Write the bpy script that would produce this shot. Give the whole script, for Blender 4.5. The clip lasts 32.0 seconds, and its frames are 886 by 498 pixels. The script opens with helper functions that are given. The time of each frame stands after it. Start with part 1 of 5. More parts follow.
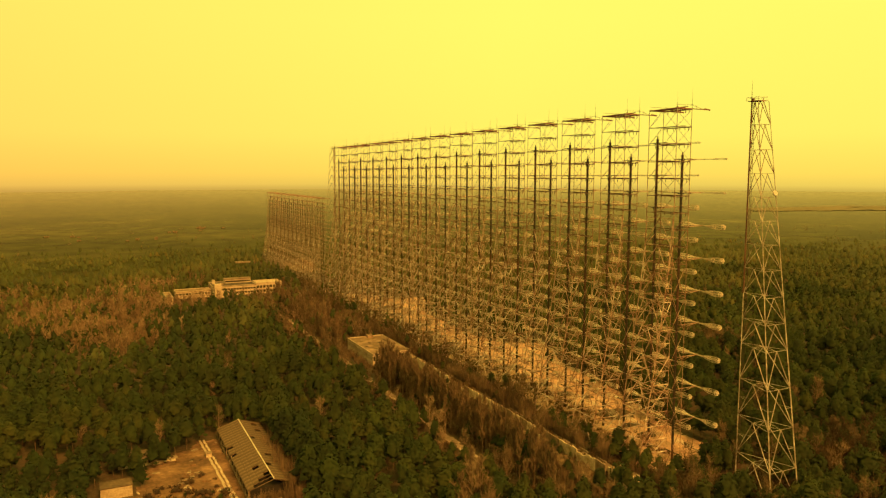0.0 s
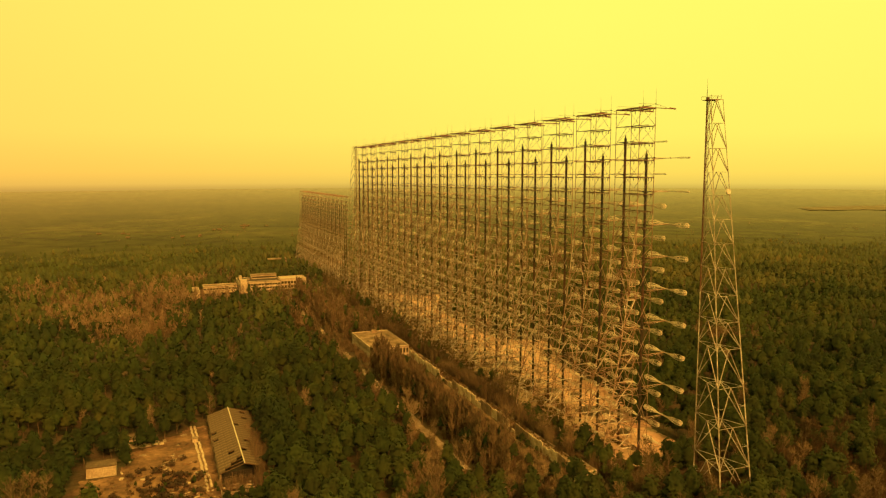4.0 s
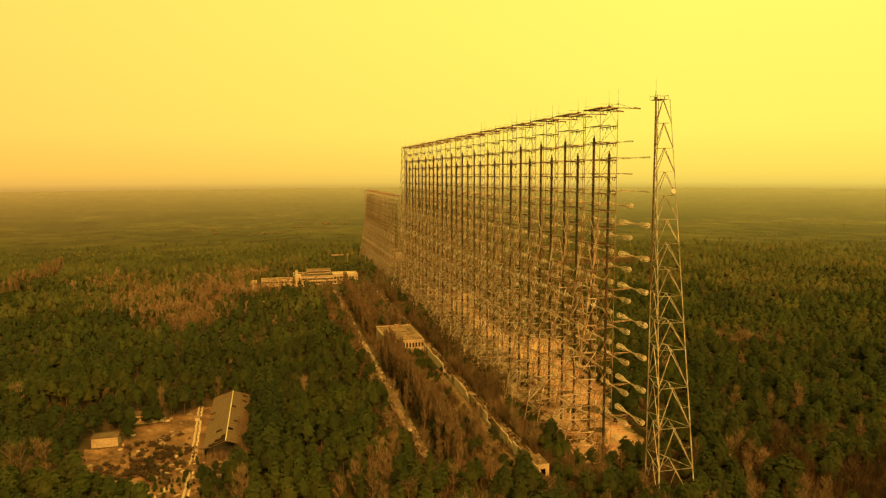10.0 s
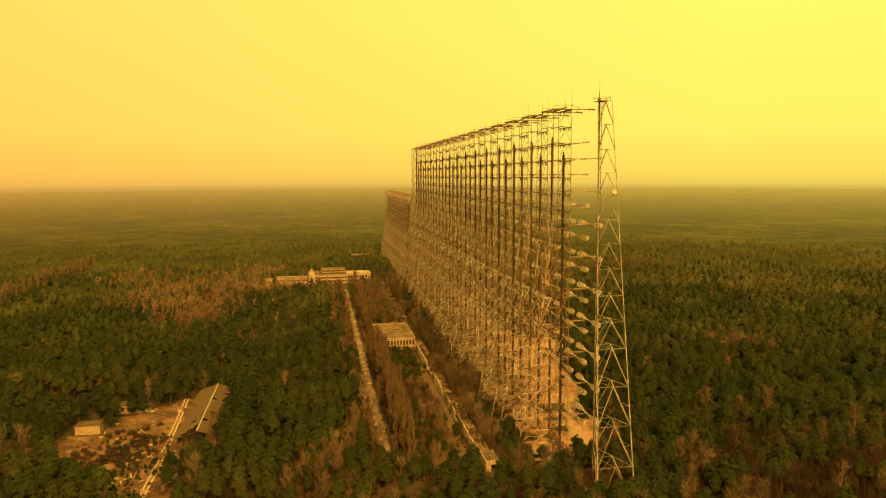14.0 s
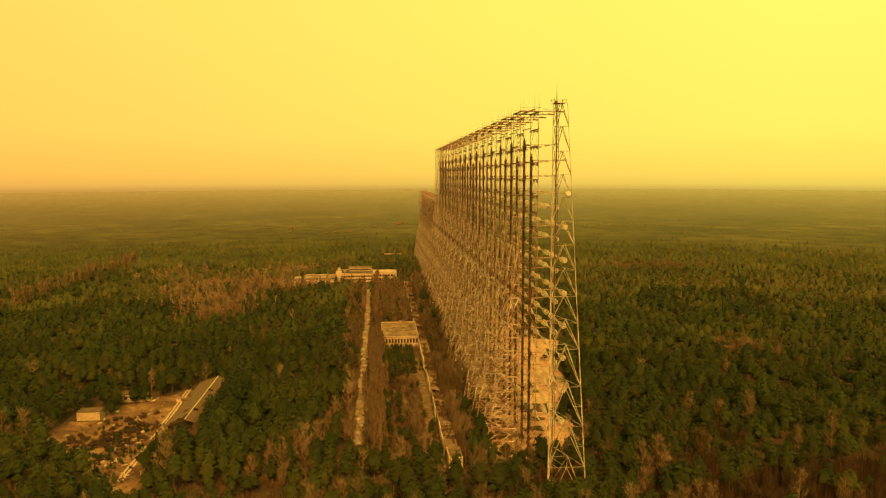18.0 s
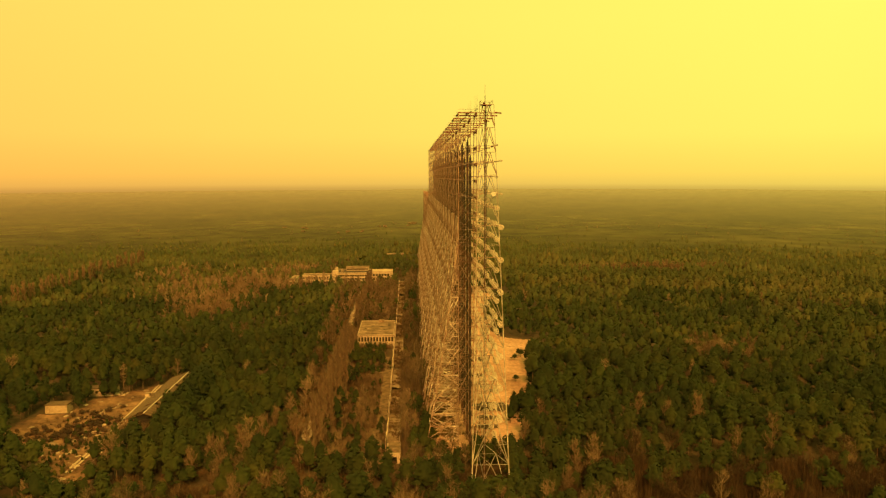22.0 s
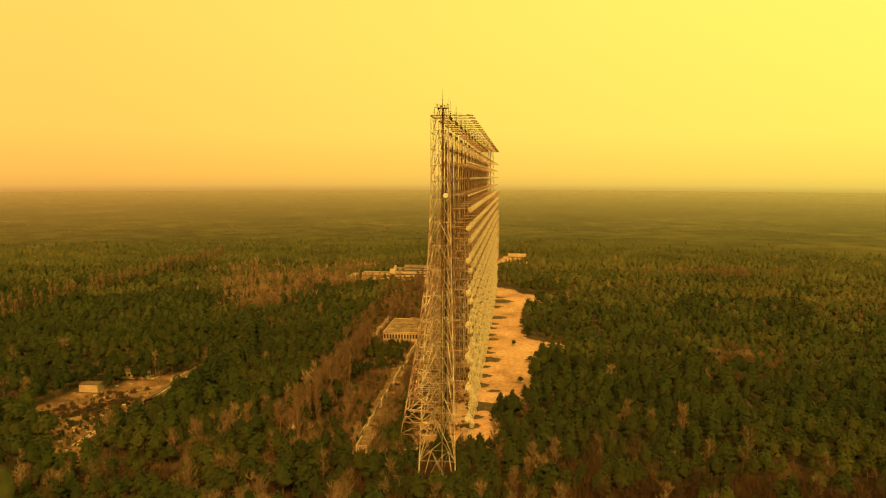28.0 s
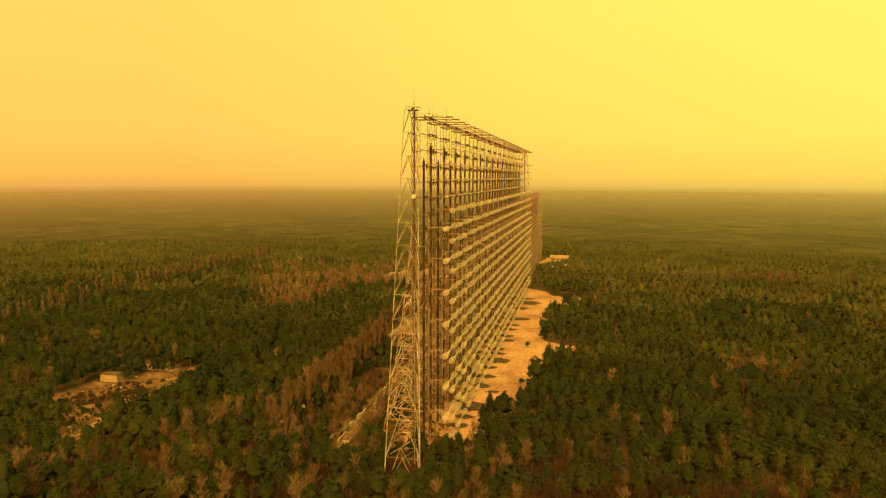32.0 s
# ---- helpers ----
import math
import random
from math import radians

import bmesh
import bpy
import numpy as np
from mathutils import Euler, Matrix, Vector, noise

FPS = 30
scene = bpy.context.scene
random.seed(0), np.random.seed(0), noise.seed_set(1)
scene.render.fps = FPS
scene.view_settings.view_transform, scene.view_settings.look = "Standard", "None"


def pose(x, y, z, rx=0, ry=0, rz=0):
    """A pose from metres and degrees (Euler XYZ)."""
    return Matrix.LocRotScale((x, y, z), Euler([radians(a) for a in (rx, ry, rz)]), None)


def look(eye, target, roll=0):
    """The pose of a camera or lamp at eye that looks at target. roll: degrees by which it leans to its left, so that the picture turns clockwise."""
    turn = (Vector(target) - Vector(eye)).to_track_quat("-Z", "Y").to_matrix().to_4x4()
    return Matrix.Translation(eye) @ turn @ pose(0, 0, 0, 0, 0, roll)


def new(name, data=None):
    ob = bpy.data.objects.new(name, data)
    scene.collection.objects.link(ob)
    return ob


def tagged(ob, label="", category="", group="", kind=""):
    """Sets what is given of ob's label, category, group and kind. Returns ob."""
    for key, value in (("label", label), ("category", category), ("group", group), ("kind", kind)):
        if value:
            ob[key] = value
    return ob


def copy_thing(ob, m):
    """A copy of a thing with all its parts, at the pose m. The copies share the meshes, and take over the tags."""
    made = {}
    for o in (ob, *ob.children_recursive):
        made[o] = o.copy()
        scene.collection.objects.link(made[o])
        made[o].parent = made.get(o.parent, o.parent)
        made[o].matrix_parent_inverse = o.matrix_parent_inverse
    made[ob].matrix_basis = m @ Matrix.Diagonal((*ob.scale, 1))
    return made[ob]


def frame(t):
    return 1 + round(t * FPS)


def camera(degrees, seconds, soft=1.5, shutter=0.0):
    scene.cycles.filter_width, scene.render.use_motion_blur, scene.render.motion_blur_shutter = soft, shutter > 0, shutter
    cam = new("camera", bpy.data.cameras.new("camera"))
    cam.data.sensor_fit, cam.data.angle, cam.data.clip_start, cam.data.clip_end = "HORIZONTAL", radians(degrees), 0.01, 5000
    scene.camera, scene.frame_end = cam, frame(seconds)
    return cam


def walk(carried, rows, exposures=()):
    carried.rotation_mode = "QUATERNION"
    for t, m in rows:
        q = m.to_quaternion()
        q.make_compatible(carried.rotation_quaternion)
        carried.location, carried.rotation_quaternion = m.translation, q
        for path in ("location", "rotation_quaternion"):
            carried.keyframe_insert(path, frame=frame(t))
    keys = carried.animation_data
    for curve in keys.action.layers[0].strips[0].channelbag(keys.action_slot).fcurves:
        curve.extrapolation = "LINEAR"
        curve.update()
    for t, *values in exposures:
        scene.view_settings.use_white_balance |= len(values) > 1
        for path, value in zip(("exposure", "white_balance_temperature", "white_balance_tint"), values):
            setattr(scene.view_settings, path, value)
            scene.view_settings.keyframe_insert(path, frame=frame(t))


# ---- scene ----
cam = camera(62.7, 32.0, soft=1.3)
METRES, EYE, TILT, LEAN, TURN = 289.0, 113.0, 0.0, 0.0, -25.9
ROWS = [
    (0.0, 0.0, 0.0, 0.0, 0.01, -6.0, -0.06),
    (0.5, 0.015, -0.0039, 0.0, 0.67, -6.02, -0.05),
    (1.0, 0.0295, -0.008, -0.0007, 1.27, -6.01, -0.06),
    (1.5, 0.0444, -0.0113, 0.0, 1.77, -6.06, -0.02),
    (2.0, 0.0593, -0.0143, 0.0002, 2.27, -6.08, -0.02),
    (2.5, 0.0742, -0.0172, 0.0005, 2.79, -6.09, 0.01),
    (3.0, 0.0892, -0.02, 0.0005, 3.31, -6.09, 0.03),
    (3.5, 0.1043, -0.0226, 0.0008, 3.82, -6.11, 0.05),
    (5.5, 0.1678, -0.0308, 0.001, 6.43, -6.09, 0.12),
    (6.0, 0.1829, -0.0321, 0.0015, 7.13, -6.12, 0.11),
    (6.5, 0.1986, -0.0338, 0.001, 7.87, -6.11, 0.12),
    (7.0, 0.214, -0.035, 0.0012, 8.58, -6.12, 0.12),
    (7.5, 0.2296, -0.0358, 0.0013, 9.3, -6.13, 0.13),
    (8.0, 0.2451, -0.0364, 0.0016, 10.01, -6.14, 0.11),
    (8.5, 0.2606, -0.0373, 0.0014, 10.7, -6.13, 0.14),
    (9.0, 0.2766, -0.0376, 0.0015, 11.39, -6.14, 0.15),
    (9.5, 0.2921, -0.0382, 0.0009, 11.96, -6.12, 0.14),
    (10.0, 0.3077, -0.0379, 0.0015, 12.42, -6.15, 0.16),
    (10.5, 0.3234, -0.0375, 0.0014, 12.87, -6.16, 0.18),
    (11.0, 0.339, -0.0371, 0.0014, 13.33, -6.15, 0.17),
    (11.5, 0.3545, -0.0367, 0.0014, 13.8, -6.14, 0.19),
    (12.0, 0.3702, -0.0355, 0.0017, 14.29, -6.14, 0.2),
    (12.5, 0.3846, -0.0343, 0.0016, 14.72, -6.14, 0.22),
    (13.0, 0.4001, -0.0332, 0.0016, 15.18, -6.12, 0.21),
    (13.5, 0.4157, -0.0317, 0.0019, 15.63, -6.13, 0.21),
    (14.0, 0.4311, -0.0301, 0.0017, 16.08, -6.1, 0.22),
    (14.5, 0.4466, -0.0283, 0.002, 16.65, -6.09, 0.21),
    (16.5, 0.509, -0.0191, 0.0022, 19.17, -6.05, 0.1),
    (17.0, 0.5246, -0.0164, 0.0023, 19.73, -6.04, 0.12),
    (17.5, 0.5399, -0.0132, 0.0022, 20.26, -6.05, 0.11),
    (18.0, 0.5552, -0.0103, 0.0023, 20.81, -6.04, 0.11),
    (18.5, 0.5706, -0.0068, 0.0025, 21.21, -6.06, 0.13),
    (19.0, 0.5856, -0.003, 0.0025, 21.55, -6.07, 0.14),
    (19.5, 0.6009, 0.0007, 0.0024, 21.83, -6.07, 0.13),
    (20.0, 0.6159, 0.0048, 0.0028, 22.05, -6.08, 0.14),
    (20.5, 0.631, 0.0091, 0.0026, 22.26, -6.05, 0.15),
    (21.0, 0.6459, 0.0132, 0.0027, 22.47, -6.04, 0.15),
    (21.5, 0.6607, 0.0179, 0.0029, 22.7, -6.05, 0.17),
    (22.0, 0.6754, 0.0225, 0.003, 23.18, -6.03, 0.15),
    (22.5, 0.6904, 0.0272, 0.0032, 23.72, -6.02, 0.14),
    (23.0, 0.7054, 0.0322, 0.0034, 24.33, -6.01, 0.12),
    (23.5, 0.7202, 0.037, 0.0036, 25.05, -6.0, 0.08),
    (24.0, 0.7349, 0.0419, 0.0034, 25.79, -6.0, 0.03),
    (24.5, 0.7496, 0.0471, 0.0038, 26.53, -6.01, 0.01),
    (25.0, 0.7642, 0.0525, 0.0042, 27.26, -6.02, -0.03),
    (25.5, 0.7786, 0.058, 0.0042, 27.98, -6.0, -0.06),
    (27.5, 0.837, 0.0849, 0.0038, 30.95, -5.96, -0.11),
    (28.0, 0.8514, 0.0919, 0.0041, 31.7, -5.97, -0.12),
    (28.5, 0.8654, 0.0988, 0.0044, 32.41, -5.97, -0.11),
    (29.0, 0.8794, 0.1061, 0.0046, 33.1, -5.97, -0.1),
    (29.5, 0.8934, 0.1135, 0.0047, 33.79, -5.97, -0.11),
    (30.0, 0.907, 0.121, 0.0047, 34.45, -5.95, -0.12),
    (30.5, 0.9205, 0.1289, 0.0048, 35.13, -5.94, -0.13),
    (31.0, 0.9339, 0.1369, 0.0047, 35.81, -5.93, -0.15),
    (31.5, 0.9473, 0.1451, 0.0049, 36.49, -5.92, -0.15),
    (32.0, 0.9604, 0.1536, 0.0051, 37.16, -5.93, -0.16),
]
walk(cam, [(t, pose(0, 0, EYE, TILT, LEAN, TURN) @ pose(METRES * x, METRES * y, METRES * z, 90 + pitch, roll, yaw)) for t, x, y, z, yaw, pitch, roll in ROWS])

# ---- sky and sun ----
world = bpy.data.worlds.new("hazy_sky")
scene.world = world
world.use_nodes = True
wt = world.node_tree
wt.nodes.clear()


def wnode(kind, **values):
    n = wt.nodes.new(kind)
    for key, value in values.items():
        n.inputs[key].default_value = value
    return n


SUN_ELEVATION, SUN_AZIMUTH = 40.0, 174.0      # degrees; azimuth clockwise from +y
sky = wt.nodes.new("ShaderNodeTexSky")
sky.sky_type, sky.sun_disc = "NISHITA", False
sky.sun_elevation, sky.sun_rotation = radians(SUN_ELEVATION), radians(SUN_AZIMUTH)
sky.dust_density, sky.air_density = 6.0, 2.0
coord = wt.nodes.new("ShaderNodeTexCoord")
split = wt.nodes.new("ShaderNodeSeparateXYZ")
wt.links.new(coord.outputs["Generated"], split.inputs[0])
rise = wt.nodes.new("ShaderNodeValToRGB")      # dust haze, from just under the horizon up to the zenith
while len(rise.color_ramp.elements) < 6:
    rise.color_ramp.elements.new(0.5)
for e, (p, c) in zip(rise.color_ramp.elements, (
        (0.0, (0.30, 0.18, 0.03, 1)), (0.4872, (0.56, 0.38, 0.068, 1)), (0.4925, (0.92, 0.65, 0.105, 1)),
        (0.500, (1.08, 0.76, 0.110, 1)), (0.525, (1.09, 0.91, 0.136, 1)), (0.60, (1.08, 0.98, 0.150, 1)))):
    e.position, e.color = p, c
half = wt.nodes.new("ShaderNodeMath")
half.operation = "MULTIPLY_ADD"
half.inputs[1].default_value, half.inputs[2].default_value = 0.5, 0.5
wt.links.new(split.outputs[2], half.inputs[0])
wt.links.new(half.outputs[0], rise.inputs[0])
side = wt.nodes.new("ShaderNodeMapRange")      # the west is more orange
side.inputs["From Min"].default_value, side.inputs["From Max"].default_value = 0.50, -0.54
side.inputs["To Min"].default_value, side.inputs["To Max"].default_value = 0.0, 1.0
wt.links.new(split.outputs[0], side.inputs[0])
warm = wt.nodes.new("ShaderNodeMix")
warm.data_type, warm.blend_type = "RGBA", "MULTIPLY"
warm.inputs[7].default_value = (1.0, 0.71, 0.82, 1)
wt.links.new(side.outputs[0], warm.inputs[0])
wt.links.new(rise.outputs[0], warm.inputs[6])
dusty = wt.nodes.new("ShaderNodeMix")
dusty.data_type, dusty.blend_type = "RGBA", "MULTIPLY"
dusty.inputs[0].default_value = 1.0
dusty.inputs[7].default_value = (1.0, 0.62, 0.06, 1)
wt.links.new(sky.outputs[0], dusty.inputs[6])
bg_haze = wnode("ShaderNodeBackground", Strength=0.96)
bg_sky = wnode("ShaderNodeBackground", Strength=0.012)
wt.links.new(warm.outputs[2], bg_haze.inputs[0])
wt.links.new(dusty.outputs[2], bg_sky.inputs[0])
both = wt.nodes.new("ShaderNodeAddShader")
wt.links.new(bg_haze.outputs[0], both.inputs[0])
wt.links.new(bg_sky.outputs[0], both.inputs[1])
wout = wt.nodes.new("ShaderNodeOutputWorld")
wt.links.new(both.outputs[0], wout.inputs[0])

sun = new("sun", bpy.data.lights.new("sun", "SUN"))
sun.data.energy, sun.data.angle, sun.data.color = 4.6, radians(14.0), (1.0, 0.42, 0.085)
az, el = radians(SUN_AZIMUTH), radians(SUN_ELEVATION)
sun.matrix_world = look((math.sin(az) * math.cos(el) * 900, math.cos(az) * math.cos(el) * 900, math.sin(el) * 900), (0, 0, 0))

# ---- materials ----
# tints from tree to tree: dark green, green, plain, olive, dry brown-green
TONES = ((0.0, (0.62, 0.76, 0.66)), (0.3, (0.84, 0.98, 0.85)), (0.6, (1.0, 1.0, 1.0)), (0.85, (1.28, 1.14, 1.1)), (1.0, (1.6, 1.22, 1.15)))


def material(name, colors, scale=1.0, detail_scale=12.0, rough=0.8, metal=0.0, bump=0.0, bump_scale=None, island=0.0, coords="Object", streak=1.0, leafy=0.0, ior=0.0, sway=0.28):
    """Two-scale noise through a colour ramp, a finer noise over it, bump, and a spread from piece to piece.
    leafy: share of light that passes through the needles; such plants also take a tone of their own, plant by plant."""
    m = bpy.data.materials.new(name)
    m.use_nodes = True
    nt = m.node_tree
    p = nt.nodes["Principled BSDF"]
    p.inputs["Roughness"].default_value, p.inputs["Metallic"].default_value = rough, metal
    tc = nt.nodes.new("ShaderNodeTexCoord")
    mp = nt.nodes.new("ShaderNodeMapping")
    mp.inputs["Scale"].default_value = (1, 1, streak)
    nt.links.new(tc.outputs[coords], mp.inputs[0])
    big = nt.nodes.new("ShaderNodeTexNoise")
    big.inputs["Scale"].default_value, big.inputs["Detail"].default_value = scale, 6
    big.inputs["Roughness"].default_value = 0.62
    nt.links.new(mp.outputs[0], big.inputs[0])
    ramp = nt.nodes.new("ShaderNodeValToRGB")
    while len(ramp.color_ramp.elements) < len(colors):
        ramp.color_ramp.elements.new(0.5)
    for i, (e, c) in enumerate(zip(ramp.color_ramp.elements, colors)):
        e.position, e.color = 0.3 + 0.4 * i / (len(colors) - 1), (*c, 1)
    nt.links.new(big.outputs[0], ramp.inputs[0])
    fine = nt.nodes.new("ShaderNodeTexNoise")
    fine.inputs["Scale"].default_value, fine.inputs["Detail"].default_value = detail_scale, 4
    nt.links.new(mp.outputs[0], fine.inputs[0])
    spread = nt.nodes.new("ShaderNodeMapRange")
    spread.inputs["From Min"].default_value, spread.inputs["From Max"].default_value = 0.3, 0.7
    spread.inputs["To Min"].default_value, spread.inputs["To Max"].default_value = 1 - sway, 1 + sway
    nt.links.new(fine.outputs[0], spread.inputs[0])
    mul = nt.nodes.new("ShaderNodeVectorMath")
    mul.operation = "SCALE"
    nt.links.new(ramp.outputs[0], mul.inputs[0])
    nt.links.new(spread.outputs[0], mul.inputs["Scale"])
    last = mul.outputs[0]
    if island:
        geo = nt.nodes.new("ShaderNodeNewGeometry")
        info = nt.nodes.new("ShaderNodeObjectInfo")
        add = nt.nodes.new("ShaderNodeMath")
        add.operation = "ADD"
        nt.links.new(geo.outputs["Random Per Island"], add.inputs[0])
        nt.links.new(info.outputs["Random"], add.inputs[1])
        r = nt.nodes.new("ShaderNodeMapRange")
        r.inputs["From Max"].default_value = 2.0
        r.inputs["To Min"].default_value, r.inputs["To Max"].default_value = 1 - island, 1 + island
        nt.links.new(add.outputs[0], r.inputs[0])
        mul2 = nt.nodes.new("ShaderNodeVectorMath")
        mul2.operation = "SCALE"
        nt.links.new(last, mul2.inputs[0])
        nt.links.new(r.outputs[0], mul2.inputs["Scale"])
        last = mul2.outputs[0]
    if ior:      # gloss that only shows at a very flat angle, standing in for distance haze
        p.inputs["Specular IOR Level"].default_value = 0.0
        edge = nt.nodes.new("ShaderNodeFresnel")
        edge.inputs["IOR"].default_value = ior
        gloss = nt.nodes.new("ShaderNodeBsdfGlossy")
        gloss.inputs["Roughness"].default_value = 0.25
        gloss.inputs["Color"].default_value = (1.0, 0.80, 0.78, 1)
        mixed = nt.nodes.new("ShaderNodeMixShader")
        nt.links.new(edge.outputs[0], mixed.inputs[0])
        nt.links.new(p.outputs[0], mixed.inputs[1])
        nt.links.new(gloss.outputs[0], mixed.inputs[2])
        nt.links.new(mixed.outputs[0], nt.nodes["Material Output"].inputs[0])
    if leafy:
        tone = nt.nodes.new("ShaderNodeAttribute")
        tone.attribute_name = "tone"
        tint = nt.nodes.new("ShaderNodeValToRGB")
        while len(tint.color_ramp.elements) < 5:
            tint.color_ramp.elements.new(0.5)
        for e, (pos, c) in zip(tint.color_ramp.elements, TONES):
            e.position, e.color = pos, (*c, 1)
        nt.links.new(tone.outputs["Fac"], tint.inputs[0])
        mul3 = nt.nodes.new("ShaderNodeVectorMath")
        mul3.operation = "MULTIPLY"
        nt.links.new(last, mul3.inputs[0])
        nt.links.new(tint.outputs[0], mul3.inputs[1])
        last = mul3.outputs[0]
        back = nt.nodes.new("ShaderNodeBsdfTranslucent")
        nt.links.new(last, back.inputs[0])
        mixed = nt.nodes.new("ShaderNodeMixShader")
        mixed.inputs[0].default_value = leafy
        nt.links.new(p.outputs[0], mixed.inputs[1])
        nt.links.new(back.outputs[0], mixed.inputs[2])
        nt.links.new(mixed.outputs[0], nt.nodes["Material Output"].inputs[0])
    nt.links.new(last, p.inputs["Base Color"])
    if bump:
        b = nt.nodes.new("ShaderNodeBump")
        b.inputs["Strength"].default_value, b.inputs["Distance"].default_value = 1.0, bump
        src = fine
        if bump_scale:
            src = nt.nodes.new("ShaderNodeTexNoise")
            src.inputs["Scale"].default_value, src.inputs["Detail"].default_value = bump_scale, 5
            nt.links.new(mp.outputs[0], src.inputs[0])
        nt.links.new(src.outputs[0], b.inputs["Height"])
        nt.links.new(b.outputs[0], p.inputs["Normal"])
    return m


STEEL = material("weathered_steel", [(0.11, 0.036, 0.027), (0.30, 0.18, 0.13), (0.52, 0.40, 0.33), (0.84, 0.76, 0.68)], 0.22, 1.6, 0.6, 0.1, island=0.35)
GALV = material("galvanised_steel", [(0.13, 0.095, 0.068), (0.35, 0.30, 0.24), (0.62, 0.58, 0.50)], 0.22, 1.6, 0.6, 0.1, island=0.25)
RUSTY = material("rusted_steel", [(0.12, 0.032, 0.022), (0.20, 0.070, 0.045), (0.28, 0.13, 0.085)], 0.2, 2.0, 0.8, 0.0)
RUST2 = material("red_brown_steel", [(0.14, 0.056, 0.040), (0.29, 0.175, 0.125), (0.50, 0.38, 0.30)], 0.2, 2.0, 0.8, 0.0, island=0.3)
CATWALK = material("rust_dark_catwalk_steel", [(0.055, 0.023, 0.016), (0.125, 0.060, 0.039), (0.25, 0.14, 0.095)], 0.2, 2.0, 0.8, 0.0, island=0.2)
DARK = material("dark_pipe", [(0.014, 0.012, 0.009), (0.038, 0.024, 0.017), (0.12, 0.045, 0.028)], 0.08, 1.2, 0.7, 0.0)
ALU = material("pale_cage_wire", [(0.50, 0.41, 0.31), (0.64, 0.56, 0.45), (0.74, 0.67, 0.56)], 0.3, 3.0, 0.7, 0.0)
DISH = material("white_dish_paint", [(0.50, 0.47, 0.40), (0.6, 0.57, 0.5)], 0.8, 5.0, 0.6)
SAND = material("pale_sand", [(0.24, 0.13, 0.078), (0.47, 0.29, 0.19), (0.56, 0.365, 0.25)], 0.045, 0.5, 0.95, 0, 0.25, 0.7)
DIRT = material("trodden_dirt", [(0.055, 0.026, 0.012), (0.145, 0.077, 0.039), (0.31, 0.18, 0.098)], 0.09, 0.7, 0.95, 0, 0.10, 0.8)
FLOOR = material("forest_floor", [(0.030, 0.020, 0.009), (0.062, 0.040, 0.017), (0.10, 0.068, 0.033)], 0.05, 0.6, 0.98, 0, 0.3, 0.7)
FIELD = material("dry_field", [(0.11, 0.09, 0.045), (0.15, 0.12, 0.06), (0.20, 0.155, 0.085)], 0.01, 0.1, 0.95)
ASH = material("dry_grass_and_litter", [(0.07, 0.046, 0.024), (0.15, 0.098, 0.052), (0.26, 0.18, 0.10)], 0.3, 1.5, 0.95)
DEEP_BROWN = material("deep_brown", [(0.035, 0.022, 0.012), (0.06, 0.040, 0.022), (0.12, 0.08, 0.045)], 0.25, 1.2, 0.95)
PINE = material("pine_needles", [(0.017, 0.027, 0.0036), (0.033, 0.047, 0.0065), (0.060, 0.072, 0.013)], 0.028, 0.16, 0.9, leafy=0.32)
# paler, browner needle colour with distance haze painted in
CANOPY = material("hazed_canopy", [(0.038, 0.046, 0.010), (0.066, 0.072, 0.017), (0.10, 0.094, 0.029)], 0.010, 0.06, 0.9, leafy=0.2)
# its flat-angle gloss imitates haze that thickens towards the horizon
SHEET = material("distant_canopy_haze_gloss", [(0.023, 0.028, 0.006), (0.044, 0.047, 0.012), (0.075, 0.070, 0.022)], 0.0045, 0.022, 0.95, ior=1.0085, sway=0.4)
POPLAR = material("poplar_twigs", [(0.092, 0.061, 0.034), (0.158, 0.107, 0.061), (0.25, 0.182, 0.11)], 0.06, 0.5, 0.85, island=0.2)
TWIG = material("bare_twigs", [(0.056, 0.037, 0.019), (0.115, 0.078, 0.042), (0.21, 0.155, 0.09)], 0.05, 0.5, 0.85, island=0.3)
DUSKY = material("dark_thicket_twigs", [(0.022, 0.012, 0.005), (0.042, 0.023, 0.010), (0.075, 0.043, 0.020)], 0.06, 0.5, 0.9, island=0.35)
BIRCH = material("pale_birch_stems", [(0.11, 0.066, 0.036), (0.19, 0.125, 0.074), (0.30, 0.22, 0.14)], 0.05, 0.5, 0.85, island=0.3)
PALE = material("pale_birch_twigs", [(0.105, 0.066, 0.036), (0.18, 0.122, 0.070), (0.29, 0.215, 0.135)], 0.05, 0.5, 0.85, island=0.25)
# brighter copy of the birch colour, front sunlight put into it
GLEAM = material("birch_bark_painted_sun", [(0.15, 0.095, 0.055), (0.26, 0.18, 0.11), (0.38, 0.285, 0.185)], 0.05, 0.5, 0.85, island=0.3)
BARK = material("bark", [(0.06, 0.04, 0.02), (0.14, 0.085, 0.045), (0.22, 0.15, 0.09)], 0.8, 6.0, 0.9)
DRY = material("dry_scrub", [(0.055, 0.034, 0.014), (0.10, 0.064, 0.028), (0.17, 0.11, 0.055)], 0.08, 0.9, 0.9, island=0.4)
CONCRETE = material("old_concrete", [(0.13, 0.09, 0.055), (0.26, 0.19, 0.125), (0.36, 0.28, 0.20)], 0.16, 1.6, 0.9, 0, 0.05, 2.0)
# pale wall colour, lightened further to stand in for sun on west faces
SUNLIT_WALL = material("sunlit_wall_tone", [(0.36, 0.27, 0.17), (0.62, 0.52, 0.38), (0.76, 0.66, 0.50)], 0.14, 1.3, 0.85)
